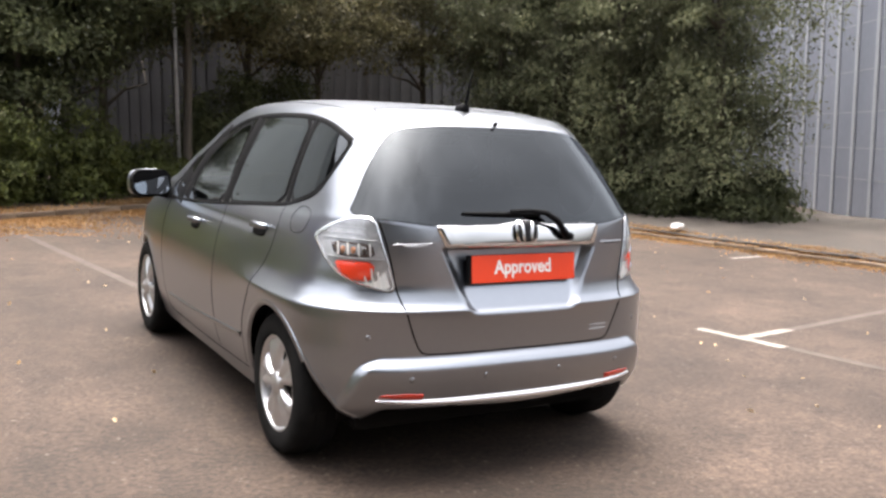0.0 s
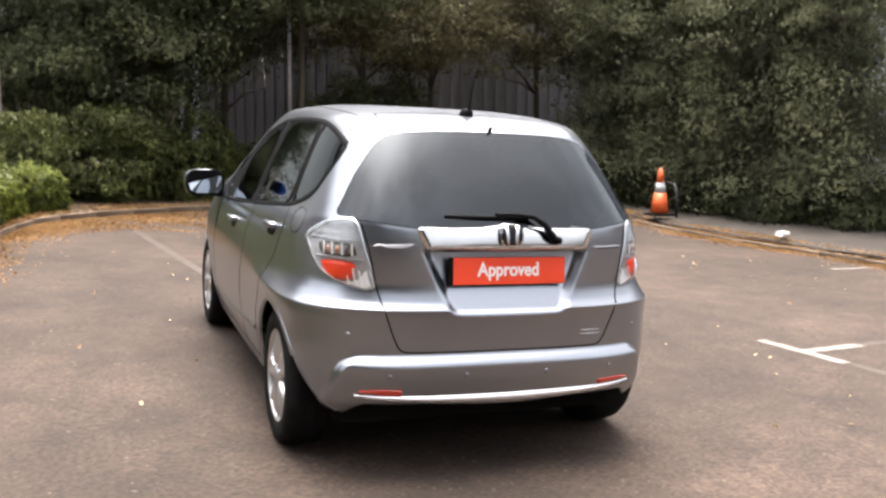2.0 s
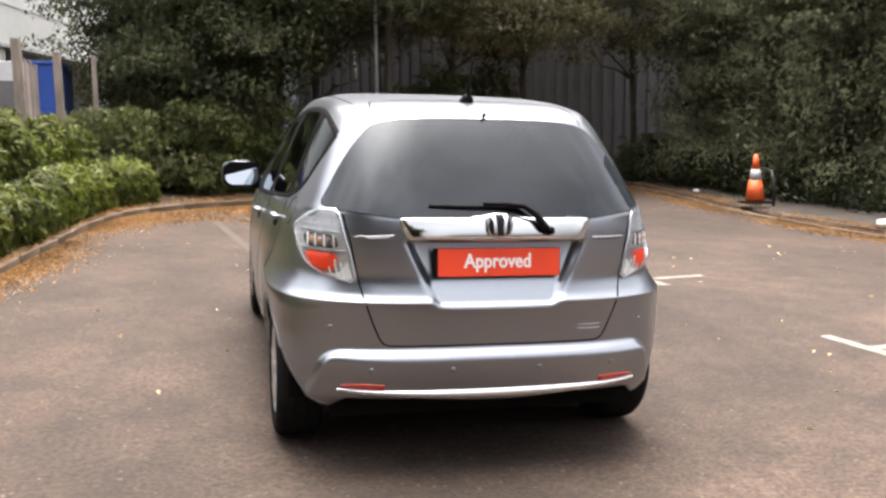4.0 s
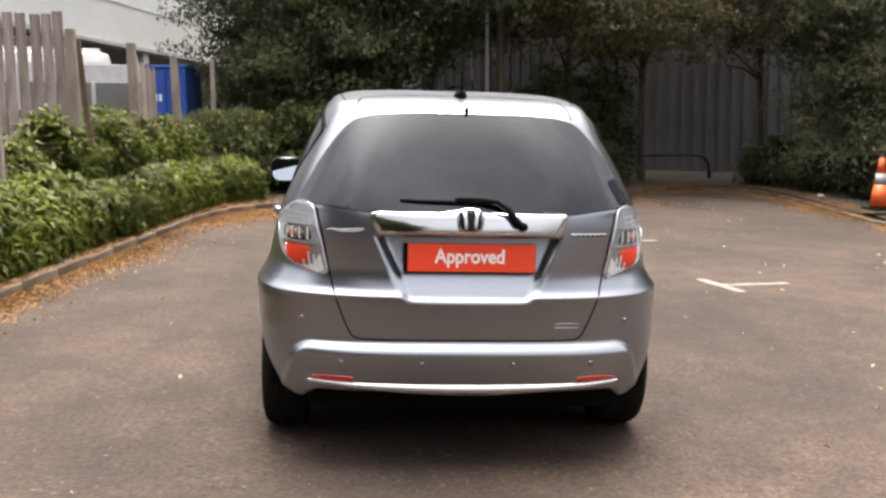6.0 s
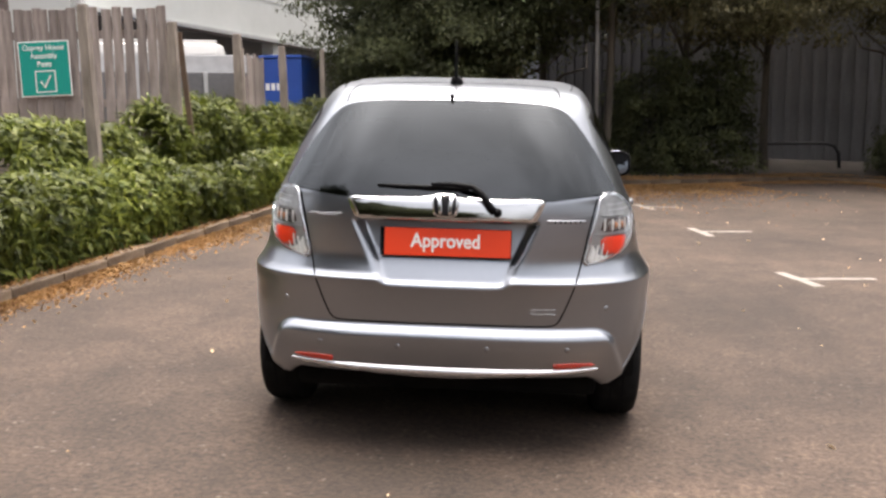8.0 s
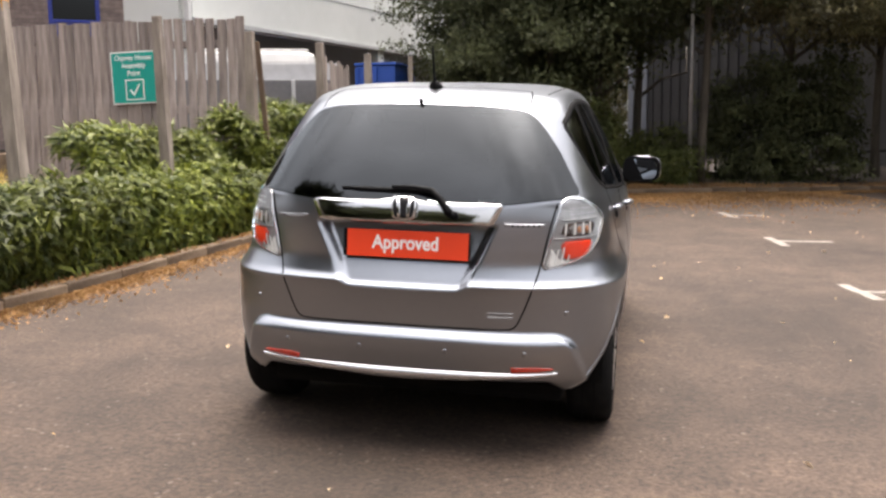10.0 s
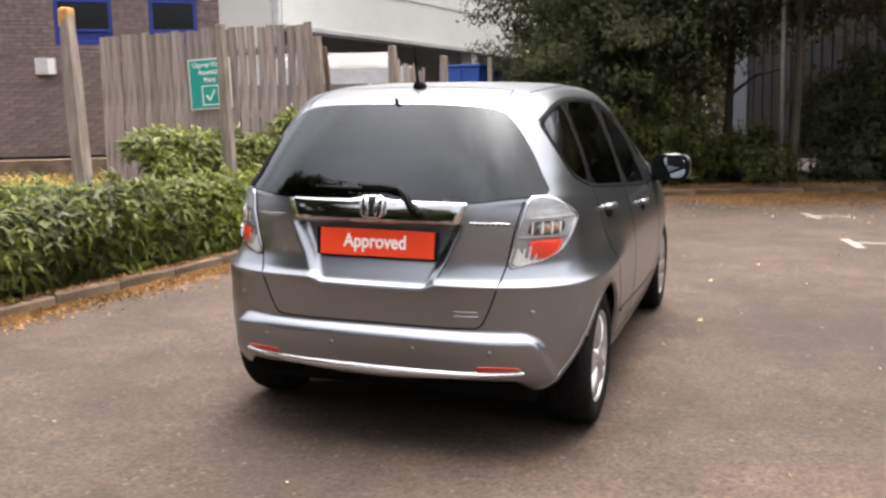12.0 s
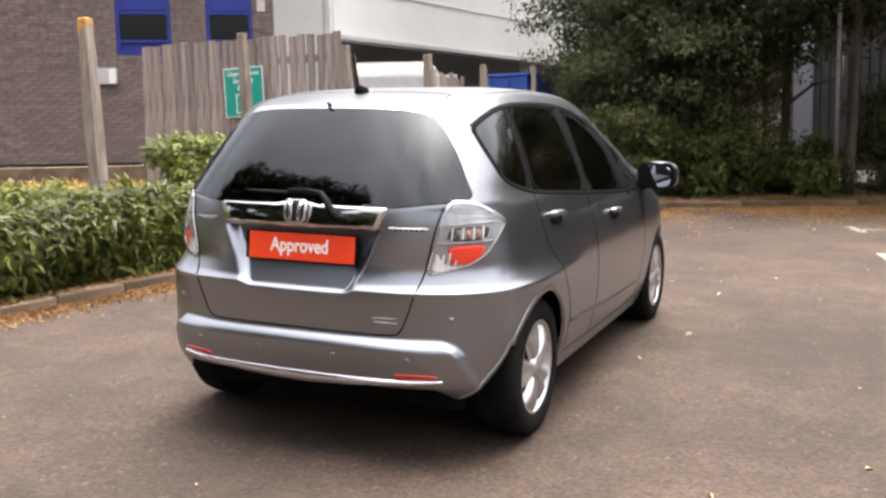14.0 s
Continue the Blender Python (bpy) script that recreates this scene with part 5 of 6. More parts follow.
# bushes beneath them
for i, (x, y, rx, ry, h, n_, mat) in enumerate([(-0.7, 13.7, 0.9, 0.8, 1.25, 9000, M_LEAF_WEED), (0.6, 14.3, 1.0, 0.7, 1.35, 9000, M_LEAF_WEED), (1.9, 15.0, 0.9, 0.7, 1.25, 8000, M_LEAF_WEED), (3.2, 15.7, 0.8, 0.6, 0.85, 5500, M_LEAF_WEED),
                                                (4.9, 16.6, 0.9, 0.6, 2.1, 9000, M_LEAF_DARK), (6.0, 17.0, 0.8, 0.6, 2.3, 9000, M_LEAF_DARK), (9.9, 17.4, 0.7, 0.6, 1.0, 5000, M_LEAF_DARK), (11.55, 10.35, 0.75, 0.6, 0.85, 6000, M_LEAF_DARK), (10.75, 11.6, 0.6, 0.8, 0.7, 4500, M_LEAF_BUSH), (10.6, 12.9, 0.6, 0.8, 0.8, 4500, M_LEAF_BUSH), (10.4, 14.3, 0.6, 0.8, 0.8, 4500, M_LEAF_BUSH), (10.3, 15.7, 0.6, 0.8, 0.8, 4500, M_LEAF_BUSH)]):
    b_ = thing("bush", "low leafy green bush growing under the trees", "bush", upright(x, y, 0.1))
    part("stem", limb_tree(h * 0.8, 0.025, 70 + i, 6, rx * 0.8, fork=0.1), M_BARK, b_, smooth=True)
    part("foliage", crown_mesh("foliage", [(0, 0, h * 0.35, rx, ry, h * 0.42), (0.35 * rx, 0, h * 0.72, rx * 0.5, ry * 0.7, h * 0.34), (-0.45 * rx, 0.1, h * 0.6, rx * 0.45, ry * 0.7, h * 0.30)], int(n_ * 1.8), 0.075, mat, 80 + i, clump=0.22, floor_=0.0, narrow=0.45), None, b_)

# trees on the camera's own side, seen only as reflections in the rear glass
for i, (x, y, h) in enumerate([(-8.4, -7.2, 17.0), (-10.2, -4.9, 15.6), (-6.5, -9.1, 17.4), (-7.4, -11.5, 4.6), (-10.5, -9.5, 5.0), (-5.2, -12.6, 7.0), (-2.6, -13.2, 7.4), (-0.4, -13.4, 6.6)]):
    bl = [(0, 0, h * 0.45, 2.0, 2.0, h * 0.22), (0.3, 0.2, h * 0.68, 2.2, 2.2, h * 0.18), (-0.4, -0.3, h * 0.85, 1.7, 1.7, h * 0.13)]
    tree("yard_tree", x, y, 0.0, h * 0.9, bl, 46000, 0.24, M_LEAF_BUSH, "tall dark tree at the edge of the yard", 91 + i, 0.14, clump=0.5, group="trees behind the yard")


def hedge(name, path, depth, height, n_, mat, seed, label, size=0.145, skew=0.5):
    """A clipped run of long-leaved shrubs along a line: leaves droop outwards over stems."""
    g = np.random.default_rng(seed)
    ln = spline(path, 0.1)
    d = np.gradient(ln, axis=0)
    nn = np.stack([-d[:, 1], d[:, 0]], 1) / np.linalg.norm(d, axis=1)[:, None]
    h_ = thing(name, label, "hedge", SLOPE)
    tips = n_ // 9
    i = g.integers(0, len(ln), tips)
    # tips lie on the face towards the kerb, on the top, and a few inside
    where = g.random(tips)
    top = where < 0.5
    w_ = np.where(top, g.random(tips) * depth, np.abs(g.normal(size=tips)) * 0.09)
    bump_ = np.array([noise.noise((p[0] * 1.3, p[1] * 1.3, seed)) for p in ln])[i]
    tall = height * (1 + 0.22 * bump_) * np.interp(w_, [0, 0.18, depth], [0.80, 1.0, 1.0])
    z_ = np.where(top, tall + 0.05 * g.normal(size=tips), 0.10 + (tall - 0.12) * g.random(tips) ** 0.9)
    w_ = w_ + 0.07 * np.array([noise.noise((a_ * 3.0, b_ * 3.0, c_ * 3.0)) for (a_, b_), c_ in zip(ln[i], z_)])
    base = np.column_stack([ln[i] + nn[i] * (w_ + 0.16)[:, None], z_])
    outw = np.column_stack([-nn[i], np.zeros(tips)])
    shoot = unit(np.where(top[:, None], np.array([0, 0, 1.0]) + 0.45 * outw, outw + np.array([0, 0, 0.35])) + 0.35 * g.normal(size=(tips, 3)))
    cs, ax, nr = [], [], []
    for k in range(9):
        a_ = g.random(tips) * 2 * math.pi
        u_ = unit(np.cross(shoot, np.array([0.3, 0.8, 0.1])))
        v_ = np.cross(shoot, u_)
        rad = u_ * np.cos(a_)[:, None] + v_ * np.sin(a_)[:, None]
        dirn = unit(rad + shoot * (0.55 - 0.05 * k) + np.array([0, 0, -0.45]) * g.random((tips, 1)))
        cs.append(base + shoot * (0.012 * (8 - k)) + dirn * size * 0.5)
        ax.append(dirn)
        nr.append(unit(shoot + 0.3 * g.normal(size=(tips, 3))))
    c, ax, nr = np.concatenate(cs), np.concatenate(ax), np.concatenate(nr)
    ln_ = size * (0.7 + 0.6 * g.random(len(c)))
    v, f = leaves(c, ax, nr, ln_, ln_ * 0.2, 0.18)
    part("foliage", np_mesh("foliage", v, f, mat), None, h_)
    bm = bmesh.new()
    for k in range(0, len(ln), 3):
        p = ln[k] + nn[k] * (0.2 + 0.5 * depth * g.random())
        tube([(p[0], p[1], 0.03), (p[0] + 0.05 * g.normal(), p[1] + 0.05 * g.normal(), height * 0.5), (p[0] + 0.12 * g.normal(), p[1] + 0.12 * g.normal(), height * 0.9)], [0.014, 0.011, 0.006], 6, bm)
    part("stems", bm, M_BARK, h_, smooth=True)
    # sheet within the leaves, coloured dark for the hedge's inner shade
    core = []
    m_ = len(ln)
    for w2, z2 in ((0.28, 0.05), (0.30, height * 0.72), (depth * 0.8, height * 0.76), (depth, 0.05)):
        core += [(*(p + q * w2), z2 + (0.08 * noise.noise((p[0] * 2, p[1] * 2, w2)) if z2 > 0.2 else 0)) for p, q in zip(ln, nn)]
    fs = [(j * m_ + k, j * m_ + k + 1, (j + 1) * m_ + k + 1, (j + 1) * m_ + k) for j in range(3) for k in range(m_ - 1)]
    part("inner_growth", np_mesh("inner_growth", core, fs, M_HEDGECORE, True), None, h_, "dark sheet for the shade inside the hedge")
    return h_


M_HEDGECORE = material("hedge_core_shade", (0.018, 0.022, 0.009), (0.04, 0.045, 0.018), rough=0.95, scale=14, fine=60, bump=1.0)
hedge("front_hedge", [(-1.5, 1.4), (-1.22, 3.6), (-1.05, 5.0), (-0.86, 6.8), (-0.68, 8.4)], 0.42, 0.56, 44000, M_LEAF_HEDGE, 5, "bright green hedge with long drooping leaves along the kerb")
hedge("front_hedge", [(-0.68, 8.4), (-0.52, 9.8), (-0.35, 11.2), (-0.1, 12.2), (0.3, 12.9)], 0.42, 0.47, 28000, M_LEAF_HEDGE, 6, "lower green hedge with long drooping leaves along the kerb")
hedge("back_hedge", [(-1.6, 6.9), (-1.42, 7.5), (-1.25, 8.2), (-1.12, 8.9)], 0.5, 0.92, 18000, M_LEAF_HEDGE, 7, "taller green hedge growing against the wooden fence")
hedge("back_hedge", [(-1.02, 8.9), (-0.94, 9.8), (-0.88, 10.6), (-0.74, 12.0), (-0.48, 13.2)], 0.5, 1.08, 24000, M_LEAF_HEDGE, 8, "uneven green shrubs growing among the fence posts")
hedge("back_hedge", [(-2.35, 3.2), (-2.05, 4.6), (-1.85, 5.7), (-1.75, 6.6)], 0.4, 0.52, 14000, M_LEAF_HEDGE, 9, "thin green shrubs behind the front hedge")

# fallen leaves swept against the kerb
line = spline(KERB, 0.05)
dl = np.gradient(line, axis=0)
nl = np.stack([-dl[:, 1], dl[:, 0]], 1) / np.linalg.norm(dl, axis=1)[:, None]
arc = np.arange(len(line)) * 0.05
right_kerb = line[:, 0] > 6.0
thick = np.clip(np.array([0.55 + 0.9 * noise.noise((p[0] * 0.8, p[1] * 0.8, 2.2)) for p in line]), 0.08, 1.5) * np.where(right_kerb, 0.9, np.interp(line[:, 1], [2, 6, 10, 12.5, 17], [0.8, 0.9, 1.0, 1.9, 1.7]))
k = 110000
pick = rng.choice(len(line), k, p=thick / thick.sum())
reach = np.where(right_kerb, 0.16, np.interp(line[:, 1], [4, 11, 13, 17], [0.11, 0.20, 0.75, 0.8]))[pick]
dist = np.abs(rng.normal(size=k)) * reach * (0.5 + 1.0 * rng.random(k)) + 0.005
dist = np.where(rng.random(k) < np.where(right_kerb[pick], 0.45, 0.25), -rng.random(k) ** 2 * 0.7 - 0.01, dist)
pc = line[pick] - nl[pick] * dist[:, None]
lz = np.where(dist > 0, 0.008, np.where(dist > -0.125, np.where(line[pick, 0] > 8, 0.065, 0.095), 0.105)) + 0.014 * rng.random(k)
nrm = unit(np.array([0, 0, 1.0]) + 0.45 * rng.normal(size=(k, 3)))
axl = unit(np.cross(nrm, rng.normal(size=(k, 3))))
sz = 0.012 + 0.030 * rng.random(k) ** 1.5
v, f = leaves(np.column_stack([pc, lz]), axl, nrm, sz, sz * 0.6, 0.2)
tagged(part("leaf_litter", np_mesh("leaf_litter", v, f, M_LITTER), None, m=SLOPE), "orange and yellow fallen leaves swept along the kerb", "fallen leaves", kind="stuff")
k = 220
pp = np.column_stack([rng.uniform(-0.6, 9.0, k), rng.uniform(0.6, 15.5, k) ** 1.0, np.full(k, 0.008)])
keep = ~((np.abs(pp[:, 0] - 2.11) < 0.95) & (pp[:, 1] > 2.9) & (pp[:, 1] < 7.1)) & (pp[:, 0] > np.interp(pp[:, 1], [0, 11, 15.5], [-1.2, -0.2, 5.0]) + 0.1)
pp = pp[keep]
k = len(pp)
nrm = unit(np.array([0, 0, 1.0]) + 0.3 * rng.normal(size=(k, 3)))
axl = unit(np.cross(nrm, rng.normal(size=(k, 3))))
sz = 0.02 + 0.03 * rng.random(k)
v, f = leaves(pp, axl, nrm, sz, sz * 0.6, 0.2)
M_PALELEAF = leaf_material("pale_leaf", (0.30, 0.20, 0.10), (0.58, 0.47, 0.32), 0.7, 0.1)
tagged(part("scattered_leaves", np_mesh("scattered_leaves", v, f, M_PALELEAF), None, m=SLOPE), "small pale leaves scattered over the asphalt", "fallen leaves", kind="stuff")

# ---- fence, posts and sign ----


def post(x, y, top, wide, label, lean=(0, 0), lichen=False, seed=0):
    p = thing("fence_post", label, "fence post", upright(x, y, 0.0), "old fence posts")
    g = random.Random(seed)
    bm = bmesh.new()
    rows_ = []
    for t in np.linspace(0, 1, 9):
        w_ = wide * (1.22 - 0.34 * t)
        z_ = -0.2 + (top + 0.2) * t
        c_ = Vector((lean[0] * (1 - t) * 1.0, lean[1] * (1 - t), z_))
        rows_.append([bm.verts.new(c_ + Vector((sx * w_ / 2 * (1 + g.uniform(-0.06, 0.06)), sy * w_ / 2 * (1 + g.uniform(-0.06, 0.06)), 0))) for sx, sy in ((-1, -1), (1, -1), (1, 1), (-1, 1))])
    for a_, b_ in zip(rows_, rows_[1:]):
        for i in range(4):
            bm.faces.new((a_[i], a_[(i + 1) % 4], b_[(i + 1) % 4], b_[i]))
    bm.faces.new(rows_[-1])
    bmesh.ops.bevel(bm, geom=[e_ for e_ in bm.edges if abs(e_.verts[0].co.z - e_.verts[1].co.z) > 0.1], offset=w_ * 0.16, segments=2, affect='EDGES')
    part("shaft", bm, M_POST, p)
    w_ = wide * 0.88
    cap = bmesh.new()
    box(cap, w_ * 1.06, w_ * 1.06, 0.16 if lichen else 0.04, pose(0, 0, top - (0.07 if lichen else 0.018)), w_ * 0.2)
    part("cap", cap, M_LICHEN if lichen else M_POST, p, "orange lichen" if lichen else "")
    return p


post(-1.83, 5.97, 2.175, 0.105, "grey weathered timber post with an orange top", (0.13, -0.05), True, 1)
post(-1.385, 7.56, 2.16, 0.085, "brown weathered timber post before the fence", (0.06, 0.0), False, 2)
post(-1.215, 9.27, 2.14, 0.10, "weathered timber post ending the picket fence", (0, 0), False, 3)
post(-1.10, 11.23, 2.14, 0.11, "stout weathered timber post among shrubs", (0.03, 0), False, 4)
post(-0.89, 12.69, 2.07, 0.10, "pale weathered timber post among shrubs", (0.02, 0), False, 5)
post(-0.60, 14.1, 2.10, 0.07, "thin weathered timber post in the shade", (0, 0), False, 6)

fence = thing("picket_fence", "tall grey weathered board fence with uneven tops", "fence", upright(-4.27, 9.33, 0.0), "")
g5 = random.Random(8)
x, k = 0.0, 0
board_m = {}
while x < 2.97:
    w_ = g5.choice((0.095, 0.10, 0.105, 0.11))
    wide_gap = x > 1.85
    w_ = 0.10 if wide_gap else w_
    tall = 2.205 + g5.uniform(-0.015, 0.02)
    part("board", box(bmesh.new(), w_, 0.02, tall, Matrix.Translation((0, 0, tall / 2)), 0.003), M_WOOD, fence, m=pose(x + w_ / 2, 0.0 if wide_gap else g5.choice((0.0, 0.012)), 0.0, g5.uniform(-0.5, 0.5), g5.uniform(-0.6, 0.6), g5.uniform(-1, 1)))
    x += w_ + (0.024 if wide_gap else g5.uniform(0.0, 0.006))
for z_ in (0.45, 1.2, 1.93):
    part("rail", boxed(2.98, 0.045, 0.085, 1.49, 0.04, z_, 0.006), M_WOOD, fence)
for x_ in (0.05, 1.8):
    part("back_post", boxed(0.09, 0.09, 2.05, x_, 0.11, 1.02, 0.008), M_POST, fence)
low = thing("picket_fence", "short broken run of grey fence boards", "fence", upright(-1.08, 11.36, 0.0, 91))
for k in range(9):
    t_ = (1.98, 1.62, 1.93, 1.9, 1.88, 1.95, 1.9, 1.86, 1.92, 1.9, 1.94)[k]
    part("board", box(bmesh.new(), 0.10, 0.02, t_, Matrix.Translation((0, 0, t_ / 2)), 0.003), M_WOOD, low, m=pose(k * 0.125, 0, 0, 0, g5.uniform(-1, 1), 0))
part("rail", boxed(1.1, 0.045, 0.08, 0.5, 0.035, 1.25, 0.006), M_WOOD, low)
tagged(part("loose_board", boxed(0.06, 0.03, 1.5, 0, 0, 0.75, 0.004), M_ROTTEN, m=upright(-1.085, 9.40, 0.55) @ pose(0, 0, 0, 0, -4.5, 0)), "brown weathered board leaning at the fence's end", "board")

sign = thing("assembly_sign", "green fire assembly point sign with white letters on the fence", "sign", upright(-2.685, 9.312, 1.33) @ pose(0, 0, 0, 0, -1.5, 0))
part("sign_edge", boxed(0.575, 0.006, 0.592, 0, 0, 0.296, 0.002), M_WHITE, sign, "white border")
part("sign_face", boxed(0.547, 0.004, 0.564, 0, -0.004, 0.296, 0.001), M_SIGN, sign, "green face")


def lettering(text, size, x_, z_, parent, y_=-0.0075, sx=0.8):
    c = bpy.data.curves.new("lettering", 'FONT')
    c.body, c.size, c.align_x, c.align_y, c.extrude, c.offset = text, size, 'CENTER', 'CENTER', 0.0005, size * 0.012
    o = bpy.data.objects.new("lettering", c)
    scene.collection.objects.link(o)
    me = bpy.data.meshes.new_from_object(o.evaluated_get(bpy.context.evaluated_depsgraph_get()))
    bpy.data.objects.remove(o)
    me.materials.clear()
    me.materials.append(M_WHITE)
    return part("lettering", me, None, parent, m=pose(x_, y_, z_, 90) @ Matrix.Diagonal((sx, 1, 1, 1)))


lettering("Osprey House", 0.085, 0, 0.520, sign, sx=0.92)
lettering("Assembly", 0.085, 0, 0.432, sign, sx=0.92)
lettering("Point", 0.085, 0, 0.345, sign, sx=0.92)
for sx, sz, x_, z_ in ((0.22, 0.012, 0, 0.272), (0.22, 0.012, 0, 0.05), (0.012, 0.234, -0.11, 0.161), (0.012, 0.234, 0.11, 0.161)):
    part("box_line", boxed(sx, 0.002, sz, x_, -0.0075, z_), M_WHITE, sign)
part("tick", tube([Vector((-0.055, -0.007, 0.16)), Vector((-0.015, -0.007, 0.10)), Vector((0.06, -0.007, 0.225))], [0.013, 0.014, 0.008], 6), M_WHITE, sign)

# ---- the brick building ----
B0 = at(-9.42, 13.46, 0.38)
B_YAW = math.degrees(math.atan2(0.56, 0.829))
B = pose(B0.x, B0.y, B0.z, 0, 0, B_YAW)
house = thing("brick_building", "brown brick office building with blue window frames", "building", B)
# local x along the wall, y into the building
WX0, WX1, WH = -5.2, 3.62, 6.2
OPEN = [(0.64, 1.66, 2.06, 4.4), (2.32, 3.2, 2.06, 4.4), (-3.3, -2.2, 2.06, 4.4)]
xs = sorted({WX0, WX1, *[o[0] for o in OPEN], *[o[1] for o in OPEN]})
for a_, b_ in zip(xs, xs[1:]):
    op = [o for o in OPEN if abs(o[0] - a_) < 1e-6]
    for z0, z1 in ([(0, op[0][2]), (op[0][3], WH)] if op else [(0, WH)]):
        part("wall", boxed(b_ - a_, 0.3, z1 - z0, (a_ + b_) / 2, 0.15, (z0 + z1) / 2), M_MORTAR, house, "mortar")
for sx, sy, px_, py_ in ((0.3, 8.0, WX1 - 0.15, 4.301), (0.3, 8.0, WX0 + 0.15, 4.301), (WX1 - WX0, 0.3, (WX0 + WX1) / 2, 8.45)):
    part("wall", boxed(sx, sy, WH, px_, py_, WH / 2), M_BRICKREST, house)
part("roof", boxed(WX1 - WX0 + 0.3, 8.9, 0.25, (WX0 + WX1) / 2, 4.2, WH + 0.125, 0.02), M_GREY, house, "flat grey roof")
for x0, x1, z0, z1 in OPEN:
    wn_ = new("window")
    wn_.parent = house
    wn_.matrix_basis = pose((x0 + x1) / 2, 0.06, (z0 + z1) / 2)
    W_, H_ = x1 - x0, z1 - z0
    for sx, sz, px_, pz_ in ((0.07, H_, -W_ / 2 + 0.035, 0), (0.07, H_, W_ / 2 - 0.035, 0), (W_ - 0.14, 0.07, 0, -H_ / 2 + 0.035), (W_ - 0.14, 0.07, 0, H_ / 2 - 0.035), (W_ - 0.14, 0.06, 0, -H_ / 2 + 0.80), (W_ - 0.14, 0.05, 0, -H_ / 2 + 0.26)):
        part("frame", boxed(sx, 0.08, sz, px_, 0, pz_, 0.006), M_BLUE, wn_, "blue frame")
    part("lower_panel", boxed(W_ - 0.14, 0.03, 0.19, 0, 0.02, -H_ / 2 + 0.165, 0.002), M_BLUE, wn_)
    part("upper_panel", boxed(W_ - 0.14, 0.03, H_ - 0.90, 0, 0.02, H_ / 2 - 0.05 - (H_ - 0.90) / 2, 0.002), M_BLUE, wn_, "blue panel")
    part("pane", boxed(W_ - 0.14, 0.01, 0.50, 0, 0.02, -H_ / 2 + 0.525, 0.001), M_GLASS_DARK, wn_, "dark glass")
    # near-black slab close behind the pane stands in for an unlit room
    part("dark_backing", boxed(W_ - 0.02, 0.05, H_ - 0.02, 0, 0.22, 0), M_UNDER, wn_)
box_ = part("wall_box", boxed(0.36, 0.10, 0.30, 0.45, -0.05, 1.66, 0.012), M_PALE, house, "white box on the wall")
part("box_door", boxed(0.12, 0.012, 0.28, 0.55, -0.104, 1.66, 0.004), M_WHITE, box_)
vent = part("wall_vent", boxed(0.15, 0.03, 0.22, 3.38, -0.015, 3.0, 0.004), M_WHITE, house, "white grille")
for k in range(5):
    part("vent_slat", boxed(0.12, 0.01, 0.012, 3.38, -0.035, 2.92 + 0.04 * k), M_GREY, vent)
# low plinth path and an iron chain before the wall
part("plinth_path", boxed(9.2, 1.2, 0.50, -0.8, -0.72, -0.28, 0.02), M_KERB, house, "worn concrete strip")

# bricks: those nearest the fence one by one, the rest joined
BW, BH, JO = 0.215, 0.065, 0.010
rb = random.Random(3)
near, far_v, far_f = [], [], []
CUBE_F = [(0, 1, 2, 3), (0, 4, 5, 1), (1, 5, 6, 2), (2, 6, 7, 3), (3, 7, 4, 0)]
for r in range(int(4.6 / (BH + JO))):
    z_ = 0.02 + r * (BH + JO)
    x = WX0 - (0.1125 if r % 2 else 0)
    while x < WX1 - 0.03:
        x0, x1 = max(x, WX0), min(x + BW, WX1)
        x += BW + JO
        segs = [(x0, x1)]
        for o in OPEN:
            if o[2] - 0.03 < z_ + BH / 2 < o[3]:
                segs = [s for a_, b_ in segs for s in ((a_, min(b_, o[0])), (max(a_, o[1]), b_)) if s[1] - s[0] > 0.03]
        for a_, b_ in segs:
            if abs(b_ - a_ - BW) < 1e-6 and -1.3 < a_ < 1.5 and z_ < 1.75 and len(near) < 300:
                near.append((a_, z_))
            else:
                y_ = -0.008 + rb.uniform(-0.002, 0.002)
                n0 = len(far_v)
                e_ = 0.004
                far_v += [(a_ + e_, y_, z_ + e_), (b_ - e_, y_, z_ + e_), (b_ - e_, y_, z_ + BH - e_), (a_ + e_, y_, z_ + BH - e_), (a_, 0.0, z_), (b_, 0.0, z_), (b_, 0.0, z_ + BH), (a_, 0.0, z_ + BH)]
                far_f += [tuple(n0 + i for i in q) for q in CUBE_F]
tagged(part("brickwork", np_mesh("brickwork", far_v, far_f, M_BRICKREST), None, house), kind="stuff")
brick_m = finish("brick", box(bmesh.new(), BW, 0.02, BH, Matrix(), 0.004), M_BRICK)
for a_, z_ in near:
    part("brick", brick_m, None, house, m=pose(a_ + BW / 2, 0.002 + rb.uniform(-0.002, 0.002), z_ + BH / 2))

# dry grass between the hedge and the building
gk = 6000
gp = np.column_stack([rng.uniform(-9.5, -3.2, gk), rng.uniform(4.5, 13.5, gk), np.zeros(gk)])
gp = gp[(gp[:, 1] < 10.5 - 0.56 * (gp[:, 0] + 9.4) + 2.2) | (gp[:, 0] < -4.4)]
gk = len(gp)
axg = unit(np.array([0, 0, 1.0]) + 0.5 * rng.normal(size=(gk, 3)))
szg = 0.10 + 0.14 * rng.random(gk)
gp[:, 2] = 0.06 + szg * 0.4
v, f = leaves(gp, axg, unit(rng.normal(size=(gk, 3))), szg, szg * 0.12, 0.2)
tagged(part("dry_grass", np_mesh("dry_grass", v, f, M_DRYGRASS), None, m=SLOPE), "yellow dry grass in front of the brick building", "grass", kind="stuff")

